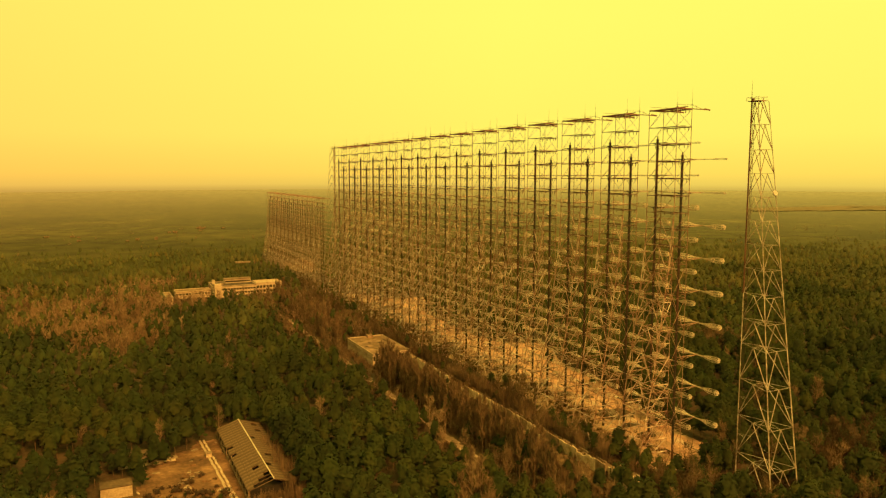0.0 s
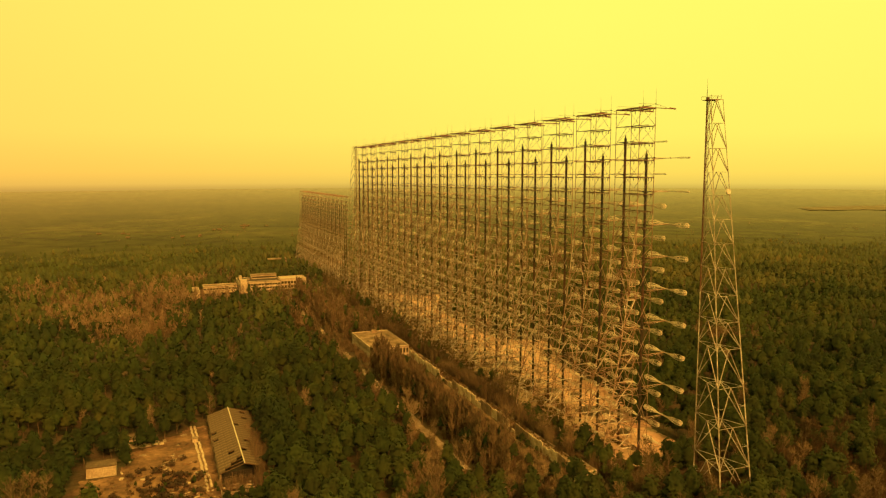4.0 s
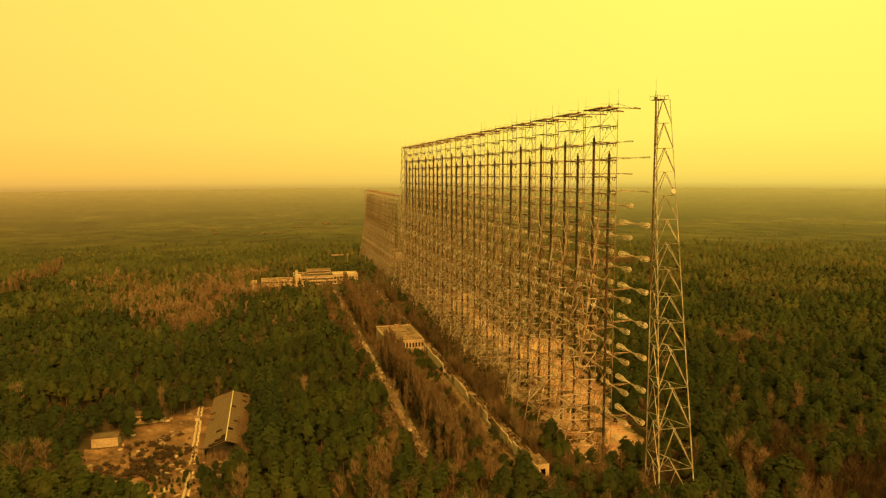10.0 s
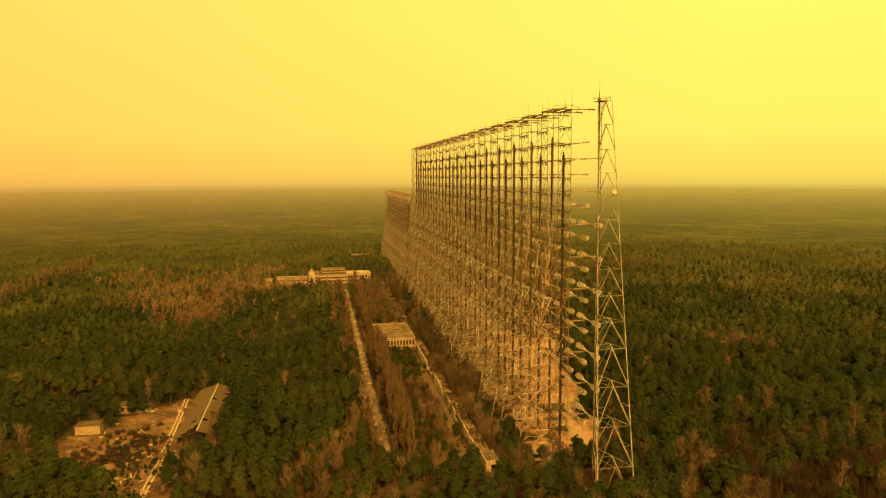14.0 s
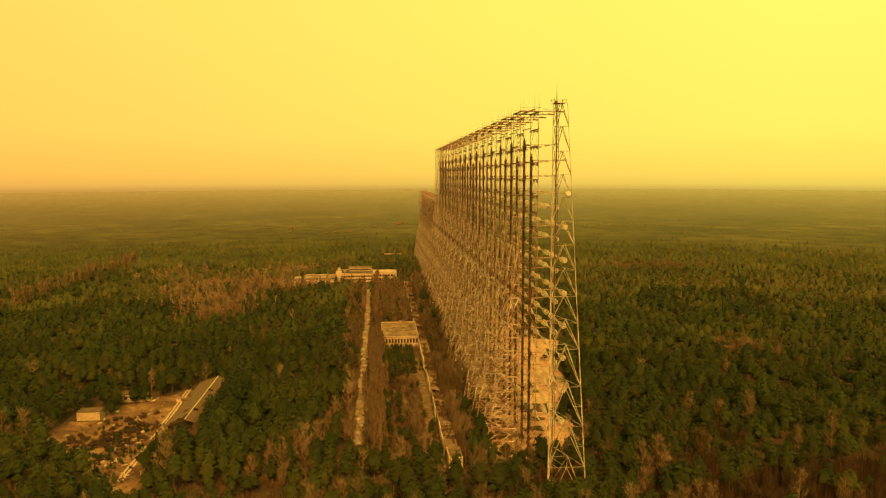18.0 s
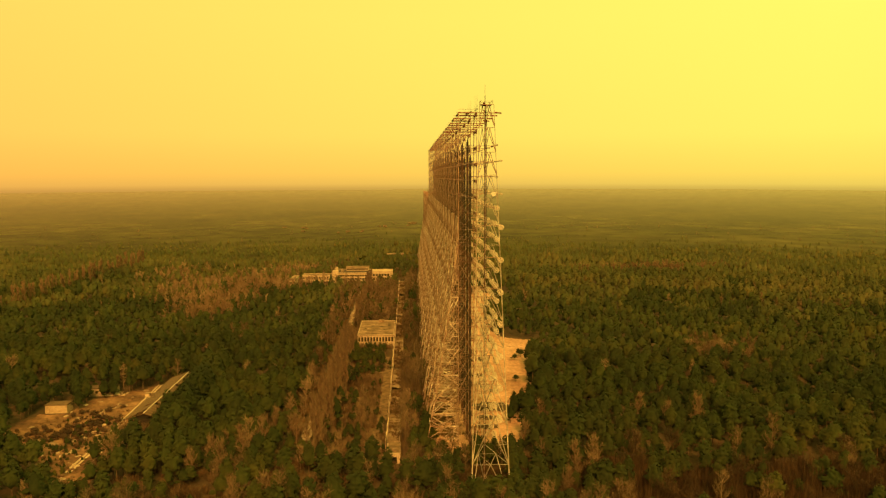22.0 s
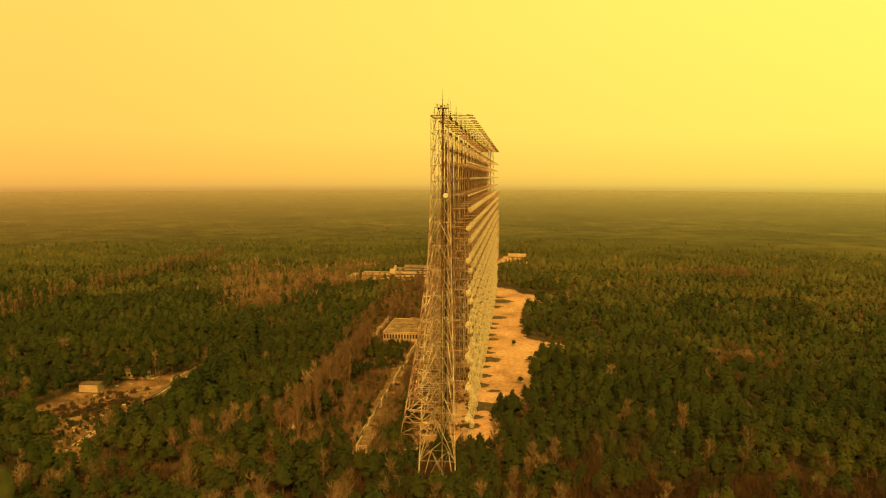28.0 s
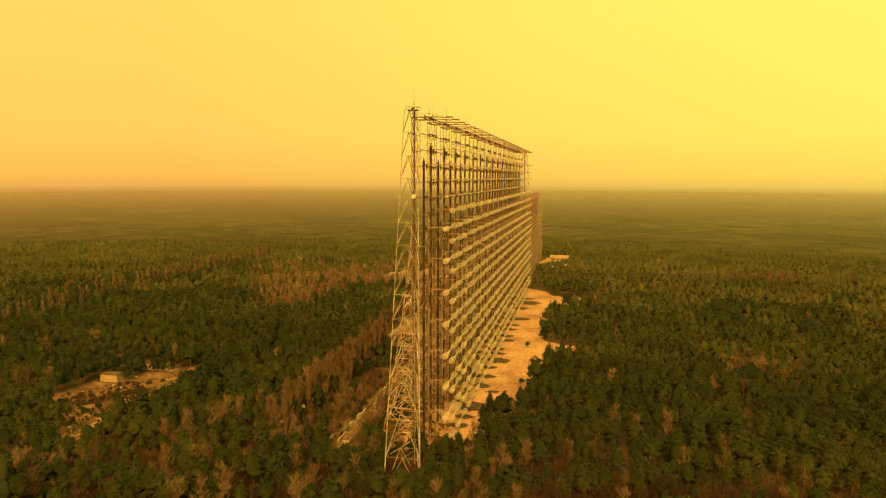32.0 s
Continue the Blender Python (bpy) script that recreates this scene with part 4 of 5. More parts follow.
# dark oval patches on the sand at the mast feet
def sand_spots():
    rng = random.Random(31)
    spots = [(218.5, 263, 8.0, 4.2), (214, 248, 4, 1.6), (215, 300, 4, 2), (213, 338, 5, 1.6), (214, 372, 6, 1.8), (213, 424, 6, 2), (214, 462, 6, 2.4), (220, 560, 9, 5), (213, 236, 4, 1.6), (215, 318, 5, 2), (217, 355, 6.5, 3.2), (212, 384, 5, 2), (217, 410, 4.5, 1.8), (214, 446, 5, 2), (218, 486, 7, 3), (215, 532, 6, 3), (216, 580, 6, 3), (222, 290, 3, 1.2)]
    for i, (x, y, a, b) in enumerate(spots):
        k = 22
        v = [(0, 0, 0.30)] + [(math.cos(2 * math.pi * j / k) * 1.3 * a * (w := rng.uniform(.75, 1.15)), math.sin(2 * math.pi * j / k) * b * 2.2 * w, 0.0) for j in range(k)]
        f = [(0, j + 1, (j + 1) % k + 1) for j in range(k)]
        ob = tagged(part("dark_patch", (v, f), DEEP_BROWN, None, "", (x, y, 0.2)), "dark low oval patch on the sand", "scrub", "scrub hollows in the sand", "stuff")


sand_spots()

# ---- trees ----
RNG = np.random.default_rng(7)


def soup(tri_list):
    t = np.array(tri_list, np.float32)
    return t.reshape(-1, 3), np.arange(len(t) * 3, dtype=np.int32).reshape(-1, 3)


GOLD = (1 + math.sqrt(5)) / 2
ICO_V = np.array([(-1, GOLD, 0), (1, GOLD, 0), (-1, -GOLD, 0), (1, -GOLD, 0), (0, -1, GOLD), (0, 1, GOLD), (0, -1, -GOLD), (0, 1, -GOLD),
                  (GOLD, 0, -1), (GOLD, 0, 1), (-GOLD, 0, -1), (-GOLD, 0, 1)]) / math.hypot(1, GOLD)
ICO_F = np.array([(0, 11, 5), (0, 5, 1), (0, 1, 7), (0, 7, 10), (0, 10, 11), (1, 5, 9), (5, 11, 4), (11, 10, 2), (10, 7, 6), (7, 1, 8),
                  (3, 9, 4), (3, 4, 2), (3, 2, 6), (3, 6, 8), (3, 8, 9), (4, 9, 5), (2, 4, 11), (6, 2, 10), (8, 6, 7), (9, 8, 1)])
OCT_V = np.array([(1, 0, 0), (0, 1, 0), (-1, 0, 0), (0, -1, 0), (0, 0, 1), (0, 0, -1)], float)
OCT_F = np.array([(0, 1, 4), (1, 2, 4), (2, 3, 4), (3, 0, 4), (1, 0, 5), (2, 1, 5), (3, 2, 5), (0, 3, 5)])


def pine_crown(rng, lumps, n, height, radius, base, leaf, coarse=False, taper=0.46):
    """An uneven rounded body of boughs, with lumps on its flanks and many small upright tufts that fringe its outline."""
    middle = np.array([0, 0, base + (height - base) * 0.36])
    half = (height - base) * 0.52

    def outward(p, d):
        o = (p - middle) / np.array([radius, radius, half])
        o = o / (np.linalg.norm(o, axis=-1, keepdims=True) + 1e-6)
        o = 0.24 * d + 0.72 * o + np.array([0, 0, 0.62 if coarse else 0.34])
        return o / (np.linalg.norm(o, axis=-1, keepdims=True) + 1e-6)

    ball_v, ball_f = ICO_V, ICO_F
    girth = 0.6 if coarse else 0.72
    slim = 1 - taper * np.clip(ball_v[:, 2:3], -0.2, 1)
    body = ball_v * np.hstack([slim * radius * girth, slim * radius * girth, np.full((len(ball_v), 1), half * 0.92)]) * rng.uniform(0.72, 1.08, (len(ball_v), 1)) + np.array([0, 0, base + half])
    V, T, N, base_i = [body], [ball_f], [outward(body, ball_v)], len(body)
    balls = []
    for i in range(lumps):
        a, u = i * 2.4 + rng.uniform(-0.6, 0.6), (i + rng.uniform(0.2, 0.8)) / lumps
        reach = radius * (0.74 - taper * 0.85 * u) * rng.uniform(0.7, 1.2)
        balls.append((math.cos(a) * reach, math.sin(a) * reach, base + (0.16 + 0.72 * u) * (height - base), radius * rng.uniform(0.26, 0.44) * (1 - 0.30 * u)))
    for cx, cy, cz, k in balls:
        v = OCT_V * k * rng.uniform(0.7, 1.12, (6, 1)) * np.array([1.15, 1.15, 0.75]) + np.array([cx, cy, cz])
        V.append(v)
        N.append(outward(v, OCT_V))
        T.append(OCT_F + base_i)
        base_i += 6
    tris = []
    for i in range(n):
        d = rng.normal(size=3)
        d /= np.linalg.norm(d)
        d[2] = abs(d[2]) if d[2] < -0.25 else d[2]
        if i % 2:
            p = d * np.array([radius * 0.84, radius * 0.84, half]) * rng.uniform(0.92, 1.10) * np.array([1 - taper * max(d[2], -0.2)] * 2 + [1]) + np.array([0, 0, base + half])
        else:
            cx, cy, cz, k = balls[int(rng.integers(len(balls)))]
            p = np.array([cx, cy, cz]) + d * k * np.array([1.15, 1.15, 0.8]) * rng.uniform(0.9, 1.15)
        lean = np.cross(d, rng.normal(size=3))
        lean /= np.linalg.norm(lean) + 1e-6
        along = d * rng.uniform(0.05, 0.45) + lean * 0.8 + np.array([0, 0, 0.12])
        along /= np.linalg.norm(along)
        side = np.cross(along, d)
        side /= np.linalg.norm(side) + 1e-6
        k = leaf * rng.uniform(0.6, 1.4)
        a, b, c = p - side * k * 0.42 - along * k * 0.3, p + side * k * 0.42 - along * k * 0.3, p + along * k * 0.85
        tris.append([a, b, c] if np.dot(np.cross(b - a, c - a), d) > 0 else [b, a, c])
        N += [outward(p, d)[None]] * 3
    if tris:
        v, t = soup(tris)
        V.append(v)
        T.append(t + base_i)
    return np.concatenate(V), np.concatenate(T), np.concatenate(N)


def cone_mesh(p, q, r0, r1, sides=3):
    p, q = np.array(p, float), np.array(q, float)
    d = (q - p) / np.linalg.norm(q - p)
    a = np.cross(d, [0.3, 0.9, 0.1])
    a /= np.linalg.norm(a)
    b = np.cross(d, a)
    lo = [p + (a * math.cos(2 * math.pi * i / sides) + b * math.sin(2 * math.pi * i / sides)) * r0 for i in range(sides)]
    hi = [q + (a * math.cos(2 * math.pi * i / sides) + b * math.sin(2 * math.pi * i / sides)) * r1 for i in range(sides)]
    out = []
    for i in range(sides):
        j = (i + 1) % sides
        out += [[lo[i], lo[j], hi[j]], [lo[i], hi[j], hi[i]]]
    return out


def trunk(rng, height, r):
    lean = rng.normal(size=2) * 0.25
    return soup(cone_mesh((0, 0, -0.6), (lean[0], lean[1], height), r, r * 0.3, 5))


def bare_tree(rng, height, spread, limbs, twigs, upright, wide=0.07):
    """Trunk, limbs and thin twigs of a leafless tree."""
    wood, fine = cone_mesh((0, 0, -0.6), (0, 0, height * 0.93), 0.16 * height / 13, 0.03, 4), []
    for i in range(limbs):
        z = height * rng.uniform(0.18, 0.85)
        a = rng.uniform(0, 2 * math.pi)
        l = spread * (1.05 - z / height * 0.75) * rng.uniform(0.7, 1.15)
        q = np.array([math.cos(a) * l, math.sin(a) * l, z + l * upright * rng.uniform(0.8, 1.3)])
        wood += cone_mesh((0, 0, z), q, 0.055 * height / 13, 0.02, 3)
        for k in range(twigs):
            f = rng.uniform(0.25, 1.0)
            p = np.array([q[0] * f, q[1] * f, z + (q[2] - z) * f])
            g = p + rng.normal(size=3) * spread * 0.22 + np.array([0, 0, spread * upright * 0.35])
            s = np.cross(g - p, rng.normal(size=3))
            s = s / (np.linalg.norm(s) + 1e-6) * wide
            fine.append([p - s, p + s, g])
    return soup(wood), soup(fine)


def bush(rng, n, r, h):
    tris = []
    for _ in range(n):
        a, rr = rng.uniform(0, 2 * math.pi), r * math.sqrt(rng.uniform())
        p = np.array([math.cos(a) * rr, math.sin(a) * rr, rng.uniform(0, 0.3) * h])
        g = p + np.array([rng.normal() * r * 0.35, rng.normal() * r * 0.35, h * rng.uniform(0.4, 1.0)])
        s = np.array([math.cos(a + 1.5), math.sin(a + 1.5), 0]) * rng.uniform(0.06, 0.2)
        tris.append([p - s, p + s, g])
    return soup(tris)


def tone_at(x, y):
    """Tint of a tree: stands of a kind, and a spread from tree to tree."""
    one = (np.sin(x * 12.9898 + y * 78.233) * 43758.5453) % 1.0
    return np.clip(0.46 + 0.26 * waves(x, y, 34, 71) + 0.16 * waves(x, y, 12, 72) + 0.62 * (one - 0.5), 0, 1)


def scatter(name, protos, spots, mat, label, category="forest"):
    """One joined mesh of many plants. spots: x, y, z, size, turn, kind."""
    V, T, N, tones, base = [], [], [], [], 0
    for k, (v, t, *out) in enumerate(protos):
        s = spots[spots[:, 5].astype(int) == k]
        if not len(s):
            continue
        c, n = np.cos(s[:, 4])[:, None], np.sin(s[:, 4])[:, None]
        tones.append(np.repeat(tone_at(s[:, 0], s[:, 1]), len(v)))
        stretch = (0.85 + 0.3 * ((s[:, 0] * 12.9898 + s[:, 1] * 78.233) % 1.0))[:, None]
        X = (v[None, :, 0] * c - v[None, :, 1] * n) * s[:, 3:4] + s[:, 0:1]
        Y = (v[None, :, 0] * n + v[None, :, 1] * c) * s[:, 3:4] + s[:, 1:2]
        Z = v[None, :, 2] * s[:, 3:4] * stretch + s[:, 2:3]
        V.append(np.stack([X, Y, Z], 2).reshape(-1, 3))
        if out:
            o = out[0]
            N.append(np.stack([o[None, :, 0] * c - o[None, :, 1] * n, o[None, :, 0] * n + o[None, :, 1] * c, np.repeat(o[None, :, 2], len(s), 0)], 2).reshape(-1, 3))
        T.append((t[None] + (np.arange(len(s)) * len(v))[:, None, None] + base).reshape(-1, 3))
        base += len(s) * len(v)
    if not V:
        return None
    me = mesh_np(name, np.concatenate(V), np.concatenate(T), mat, np.concatenate(N) if N else None, np.concatenate(tones) if N else None)
    if not N:
        me.shade_smooth()
    ob = put(name, me)
    return tagged(ob, label, category, kind="stuff")


def blob(x, y, cx, cy, rx, ry):
    return np.exp(-(((x - cx) / rx) ** 2 + ((y - cy) / ry) ** 2))


# southern rim of the plan, from which the woods grow coarser
RIM = [(0, 0), (45, -32), (100, -59), (152, -75), (196, -82), (233, -84), (269, -81)]


def range_to(x, y):
    return np.min([np.hypot(x - a, y - b) for a, b in RIM], axis=0)


def free(x, y):
    """Where trees may stand."""
    ok = ~inside(x, y, SAND_EDGE) & ~inside(x, y, YARD_EDGE) & ~inside(x, y, CLEARING_EDGE)
    ok &= ~((x > 167.6) & (x < 174.6) & (y > 190) & (y < 668))                # gallery
    ok &= ~((x > 163.0) & (x <= 167.6) & (y > 258) & (y < 391) & (abs(y - 338) > 7))    # cleared before the gallery wall
    ok &= ~((abs(x - 133.4 - 0.5 * np.sin(y * 0.03)) < 3.3) & (y > 205) & (y < 645))    # track
    ok &= ~((x > 136.5) & (x < 169) & (y > 384) & (y < 440))                    # block
    ok &= ~((x > 44) & (x < 67) & (y > 232) & (y < 326))                      # barn
    ok &= ~((((x > 92) & (x < 164) & (y > 646) & (y < 716)) | ((x > 62) & (x <= 92) & (y > 660) & (y < 706)) | ((x > 54) & (x < 63.5) & (y > 655) & (y < 698))))                     # office
    ok &= ~((x > 187) & (x < 216) & (y > 200) & (y < 650))                    # antenna
    ok &= ~((x > 188) & (x < 216) & (y > 655) & (y < 925))
    ok &= ~((x > 198) & (x < 214.5) & (y > 158) & (y < 184))                # end mast
    ok &= ~((x > -3) & (x < 11) & (y > 264) & (y < 286))                      # shed, yard house
    ok &= ~((x > 4) & (x < 23.5) & (y > 297) & (y < 312.5))
    ok &= ~((x > 165) & (x < 178) & (y > 180) & (y < 200))                    # before the head house
    ok &= ~((x > 61) & (x < 76) & (y > 582) & (y < 598))
    ok &= ~((x > 146) & (x < 178) & (y > 846) & (y < 870))
    ok &= ~((x > 218) & (x < 250) & (y > 860) & (y < 895))
    return ok


def thicket(x, y):
    """The dark leafless thicket along the south edge of the woods."""
    return y < 186 + 10 * waves(x, y, 40, 15) - 38 * np.clip((236 - x) / 60, 0, 1.6)


def bareness(x, y):
    """Share of leafless trees."""
    w = waves(x, y, 60, 3)
    b = 0.02 + 0.05 * np.clip(w, 0, 1)
    b = b + 1.1 * blob(x, y, 14, 512, 30, 26) + 0.8 * blob(x, y, -38, 650, 34, 30) + 0.9 * blob(x, y, 18, 590, 26, 30) + 1.0 * blob(x, y, 58, 645, 50, 34) + 0.5 * blob(x, y, 60, 780, 70, 40) + 0.6 * blob(x, y, -25, 235, 26, 32) + 0.5 * blob(x, y, -80, 735, 22, 24) + 0.5 * blob(x, y, -20, 560, 26, 16)
    b = np.where((x > 136) & (x < 190) & (y > 190) & (y < 700), 0.68, b)
    b = np.where((x > 145) & (x < 168) & (y > 215) & (y < 384), 0.3, b)
    b = np.where((x > 118) & (x < 131) & (y > 215) & (y < 640), 0.55, b)
    b = np.where((y < 192 + 10 * w) & (x > 60), 0.34, b)
    b = np.where((y < 166 + 8 * w) & (x > 40), 0.58, b)
    b = np.where((y < 185) & (x <= 60), 0.34, b)
    b = b + 0.75 * blob(x, y, 452, 715, 48, 26) + 0.3 * blob(x, y, 366, 342, 22, 22)
    b = b - 0.6 * blob(x, y, 206, 152, 22, 9)
    b = np.where(thicket(x, y), 0.8, b)
    clump = np.where(waves(x, y, 10, 77) > 0.1, 1.5, 0.45)
    b = np.where((y < 200) | (b < 0.2), b * clump, b)
    return np.clip(b, 0, 0.95)


def field(d0, d1, spacing, jitter=0.42):
    """Uneven planting at a spacing, between two ranges from the southern rim, in the wedge of country north of it."""
    xs, ys = np.arange(-1700, 2100, spacing), np.arange(20, 1800, spacing)
    X, Y = np.meshgrid(xs, ys)
    X = X + RNG.uniform(-jitter, jitter, X.shape) * spacing
    Y = Y + RNG.uniform(-jitter, jitter, Y.shape) * spacing
    x, y = X.ravel(), Y.ravel()
    d = range_to(x, y)
    keep = (d >= d0) & (d < d1)
    west = np.degrees(np.arctan2(x - 269, y + 81)) > -48
    east = (np.degrees(np.arctan2(x, y)) < 61) | (np.degrees(np.arctan2(x - 240, y + 84)) < 42)
    keep &= west & east
    x, y = x[keep], y[keep]
    keep = free(x, y)
    x, y = x[keep], y[keep]
    gap = waves(x, y, 11, 9) + RNG.normal(size=len(x)) * 0.35
    keep = gap > -0.95
    return x[keep], y[keep]


def rows(x, y, kinds, lo, hi):
    n = len(x)
    return np.stack([x, y, land(x, y), RNG.uniform(lo, hi, n) * (1 + 0.15 * waves(x, y, 22, 5)), RNG.uniform(0, 6.28, n), RNG.integers(0, kinds, n)], 1)


hi_pines = [pine_crown(RNG, 13, 176, 10.6 + 0.3 * i, 2.9 + 0.15 * (i * 7 % 10), 3.4 + 0.5 * (i % 3), 0.72, False, 0.40 + 0.22 * (i % 2)) for i in range(10)]
mid_pines = [pine_crown(RNG, 4, 16, 10.6 + 0.3 * i, 2.9 + 0.15 * (i * 7 % 10), 3.9, 1.4, True, 0.40 + 0.22 * (i % 2)) for i in range(10)]
outer_trees = [pine_crown(RNG, 1, 0, 12.0 + 0.5 * i, 5.0, 3.0, 1.0, True) for i in range(6)]
low_pines = [pine_crown(RNG, 1, 3, 12.0 + 0.5 * i, 4.0, 4.0, 1.2, True) for i in range(6)]
trunks = [trunk(RNG, 10.5, 0.17) for i in range(10)]
bare_hi = [bare_tree(RNG, 11.5 + i * 0.5, 3.2 + 0.3 * (i % 4), 26, 14, 1.0, 0.06) for i in range(6)]
bare_mid = [bare_tree(RNG, 14.0, 2.8, 9, 12, 1.5, 0.17) for i in range(5)]
bushes = [bush(RNG, 34, 1.5, 2.2) for i in range(5)]
twig_far = [bush(RNG, 22, 2.6, 13.0) for i in range(5)]

# nearest woods
x, y = field(150, 420, 5.7)
b = RNG.uniform(size=len(x)) < bareness(x, y)
near_pine, near_bare = rows(x[~b], y[~b], 10, 0.5, 1.22), rows(x[b], y[b], 6, 0.8, 1.25)
for spots in (near_pine, near_bare):      # low growth between track and gallery
    low = (spots[:, 0] > 146) & (spots[:, 0] < 170) & (spots[:, 1] > 200)
    spots[low, 3] *= 0.5
    spots[low & (spots[:, 0] > 157), 3] *= 0.75
near_pine = near_pine[~((near_pine[:, 0] > 168) & (near_pine[:, 0] < 190) & (near_pine[:, 1] > 205) & (RNG.uniform(size=len(near_pine)) < 0.4))]
strip = (near_bare[:, 0] > 136) & (near_bare[:, 0] < 168)
near_bare = near_bare[RNG.uniform(size=len(near_bare)) < np.where(strip, 0.5, np.where(thicket(near_bare[:, 0], near_bare[:, 1]), 0.42, np.where(near_bare[:, 1] < 235, 0.26, 0.45)))]


def stand_apart(spots, near_to, count):
    """Splits off the trees that stand nearest to a point, to be things of their own."""
    d = np.hypot(spots[:, 0] - near_to[0], spots[:, 1] - near_to[1])
    order = np.argsort(d)
    return spots[order[:count]], spots[order[count:]]


lone_pine, near_pine = stand_apart(near_pine, (215, 195), 230)
lone_bare, near_bare = stand_apart(near_bare, (190, 165), 70)
crown_meshes = [mesh_np("crown", v, t, PINE, o, 0.15 + 0.075 * i) for i, (v, t, o) in enumerate(hi_pines)]
trunk_meshes = [mesh_np("trunk", v, t, BARK) for v, t in trunks]
wood_meshes = [mesh_np("limbs", *w, PALE) for w, f in bare_hi]
twig_meshes = [mesh_np("twigs", *f, PALE if i % 2 else TWIG) for i, (w, f) in enumerate(bare_hi)]
for x0, y0, z0, s, r, k in lone_pine:
    t = put("pine_tree", trunk_meshes[int(k)], None, (x0, y0, z0), math.degrees(r))
    t.scale = (s, s, s)
    tagged(t, "dark green young pine with a dense rounded crown", "tree", "pines by the antenna end")
    put("crown", crown_meshes[int(k)], t)
for x0, y0, z0, s, r, k in lone_bare:
    t = put("bare_tree", wood_meshes[int(k)], None, (x0, y0, z0), math.degrees(r))
    t.scale = (s, s, s)
    tagged(t, "leafless brown birch with fine upright twigs", "tree", "bare trees by the antenna end")
    put("twig_crown", twig_meshes[int(k)], t)

tree_spots = [(118, 145), (121, 149), (130, 153), (104, 207), (118, 213), (107, 188), (131, 217), (136, 212), (113, 198), (102, 195), (240, 181), (264, 185), (283, 238), (291, 225),
              (225, 206), (333, 159), (109, 210), (96, 188), (64, 196), (121, 226), (109, 177), (233, 161), (303, 222), (238, 168), (157, 232), (158, 238)]
big_bare = [bare_tree(RNG, 15.0 + 1.5 * (i % 3), 3.4 + 0.4 * (i % 3), 34, 16, 1.35, 0.07) for i in range(4)]
big_meshes = [(mesh_np("limbs", *w, BIRCH), mesh_np("twigs", *f, POPLAR if i % 2 else PALE)) for i, (w, f) in enumerate(big_bare)]
for i, (x0, y0) in enumerate(tree_spots):
    wood, twigs = big_meshes[i % 4]
    t = put("birch_tree", wood, None, (x0, y0, float(land(x0, y0))), 47 * i)
    s0 = 0.74 + 0.05 * (i * 5 % 7)
    t.scale = (s0, s0, s0)
    tagged(t, "tall leafless birch with pale limbs above the pines", "tree", "leafless birches over the pines")
    put("twig_crown", twigs, t)

scatter("pine_wood", hi_pines, near_pine, PINE, "dense dark green young pine wood")
scatter("pine_trunks", trunks, near_pine, BARK, "thin brown pine trunks in the wood")
deep = thicket(near_bare[:, 0], near_bare[:, 1]) & (RNG.uniform(size=len(near_bare)) < 0.86)
scatter("thicket_wood", [w for w, f in bare_hi], near_bare[deep], DUSKY, "dark leafless trees of the south thicket")
scatter("thicket_twigs", [f for w, f in bare_hi], near_bare[deep], DUSKY, "dark brown twigs of the south thicket")
near_bare = near_bare[~deep]
light = RNG.uniform(size=len(near_bare)) < np.where(near_bare[:, 1] < 205, 0.18, 0.4)
scatter("bare_wood", [w for w, f in bare_hi], near_bare, PALE, "leafless pale-barked trees among the pines")
scatter("bare_twigs", [f for w, f in bare_hi], near_bare[~light], TWIG, "fine brown twigs of the leafless trees")
scatter("birch_twigs", [f for w, f in bare_hi], near_bare[light], PALE, "fine pale twigs of leafless birches")

# close growth round the feet of the end mast
x, y = RNG.uniform(188, 226, 60), RNG.uniform(147, 158.5, 60)
foot_pine = rows(x, y, 10, 0.66, 0.92)
scatter("mast_foot_pines", hi_pines, foot_pine, PINE, "young pines round the mast foot")
scatter("mast_foot_trunks", trunks, foot_pine, BARK, "thin trunks round the mast foot")
x, y = RNG.uniform(192, 222, 60), RNG.uniform(150, 176, 60)
foot_bare = rows(x, y, 6, 0.45, 0.70)
scatter("mast_foot_shrubs", [w for w, f in bare_hi], foot_bare, DUSKY, "bare shrubs round the mast foot")
scatter("mast_foot_twigs", [f for w, f in bare_hi], foot_bare, DUSKY, "bare twigs round the mast foot")

x = np.concatenate([RNG.uniform(176.5, 189, 44), RNG.uniform(193, 213, 16), RNG.uniform(216, 226, 8)])
y = np.concatenate([RNG.uniform(184, 262, 44), RNG.uniform(187, 198, 16), RNG.uniform(190, 205, 8)])
base_pine = rows(x, y, 10, 0.42, 0.78)
scatter("array_foot_pines", hi_pines, base_pine, PINE, "dark young pines by the antenna foot")

# poplar row along the track and the far poplar line
tall_poplars = [bare_tree(RNG, 22.5 + 1.2 * i, 2.3, 26, 14, 2.6, 0.2) for i in range(4)]
pillar_meshes = [(mesh_np("trunk", *w, PALE), mesh_np("twigs", *f, BIRCH)) for w, f in tall_poplars]
brown_meshes = [(w, mesh_np("twigs", *f, POPLAR)) for (w, b), (o, f) in zip(pillar_meshes, tall_poplars)]
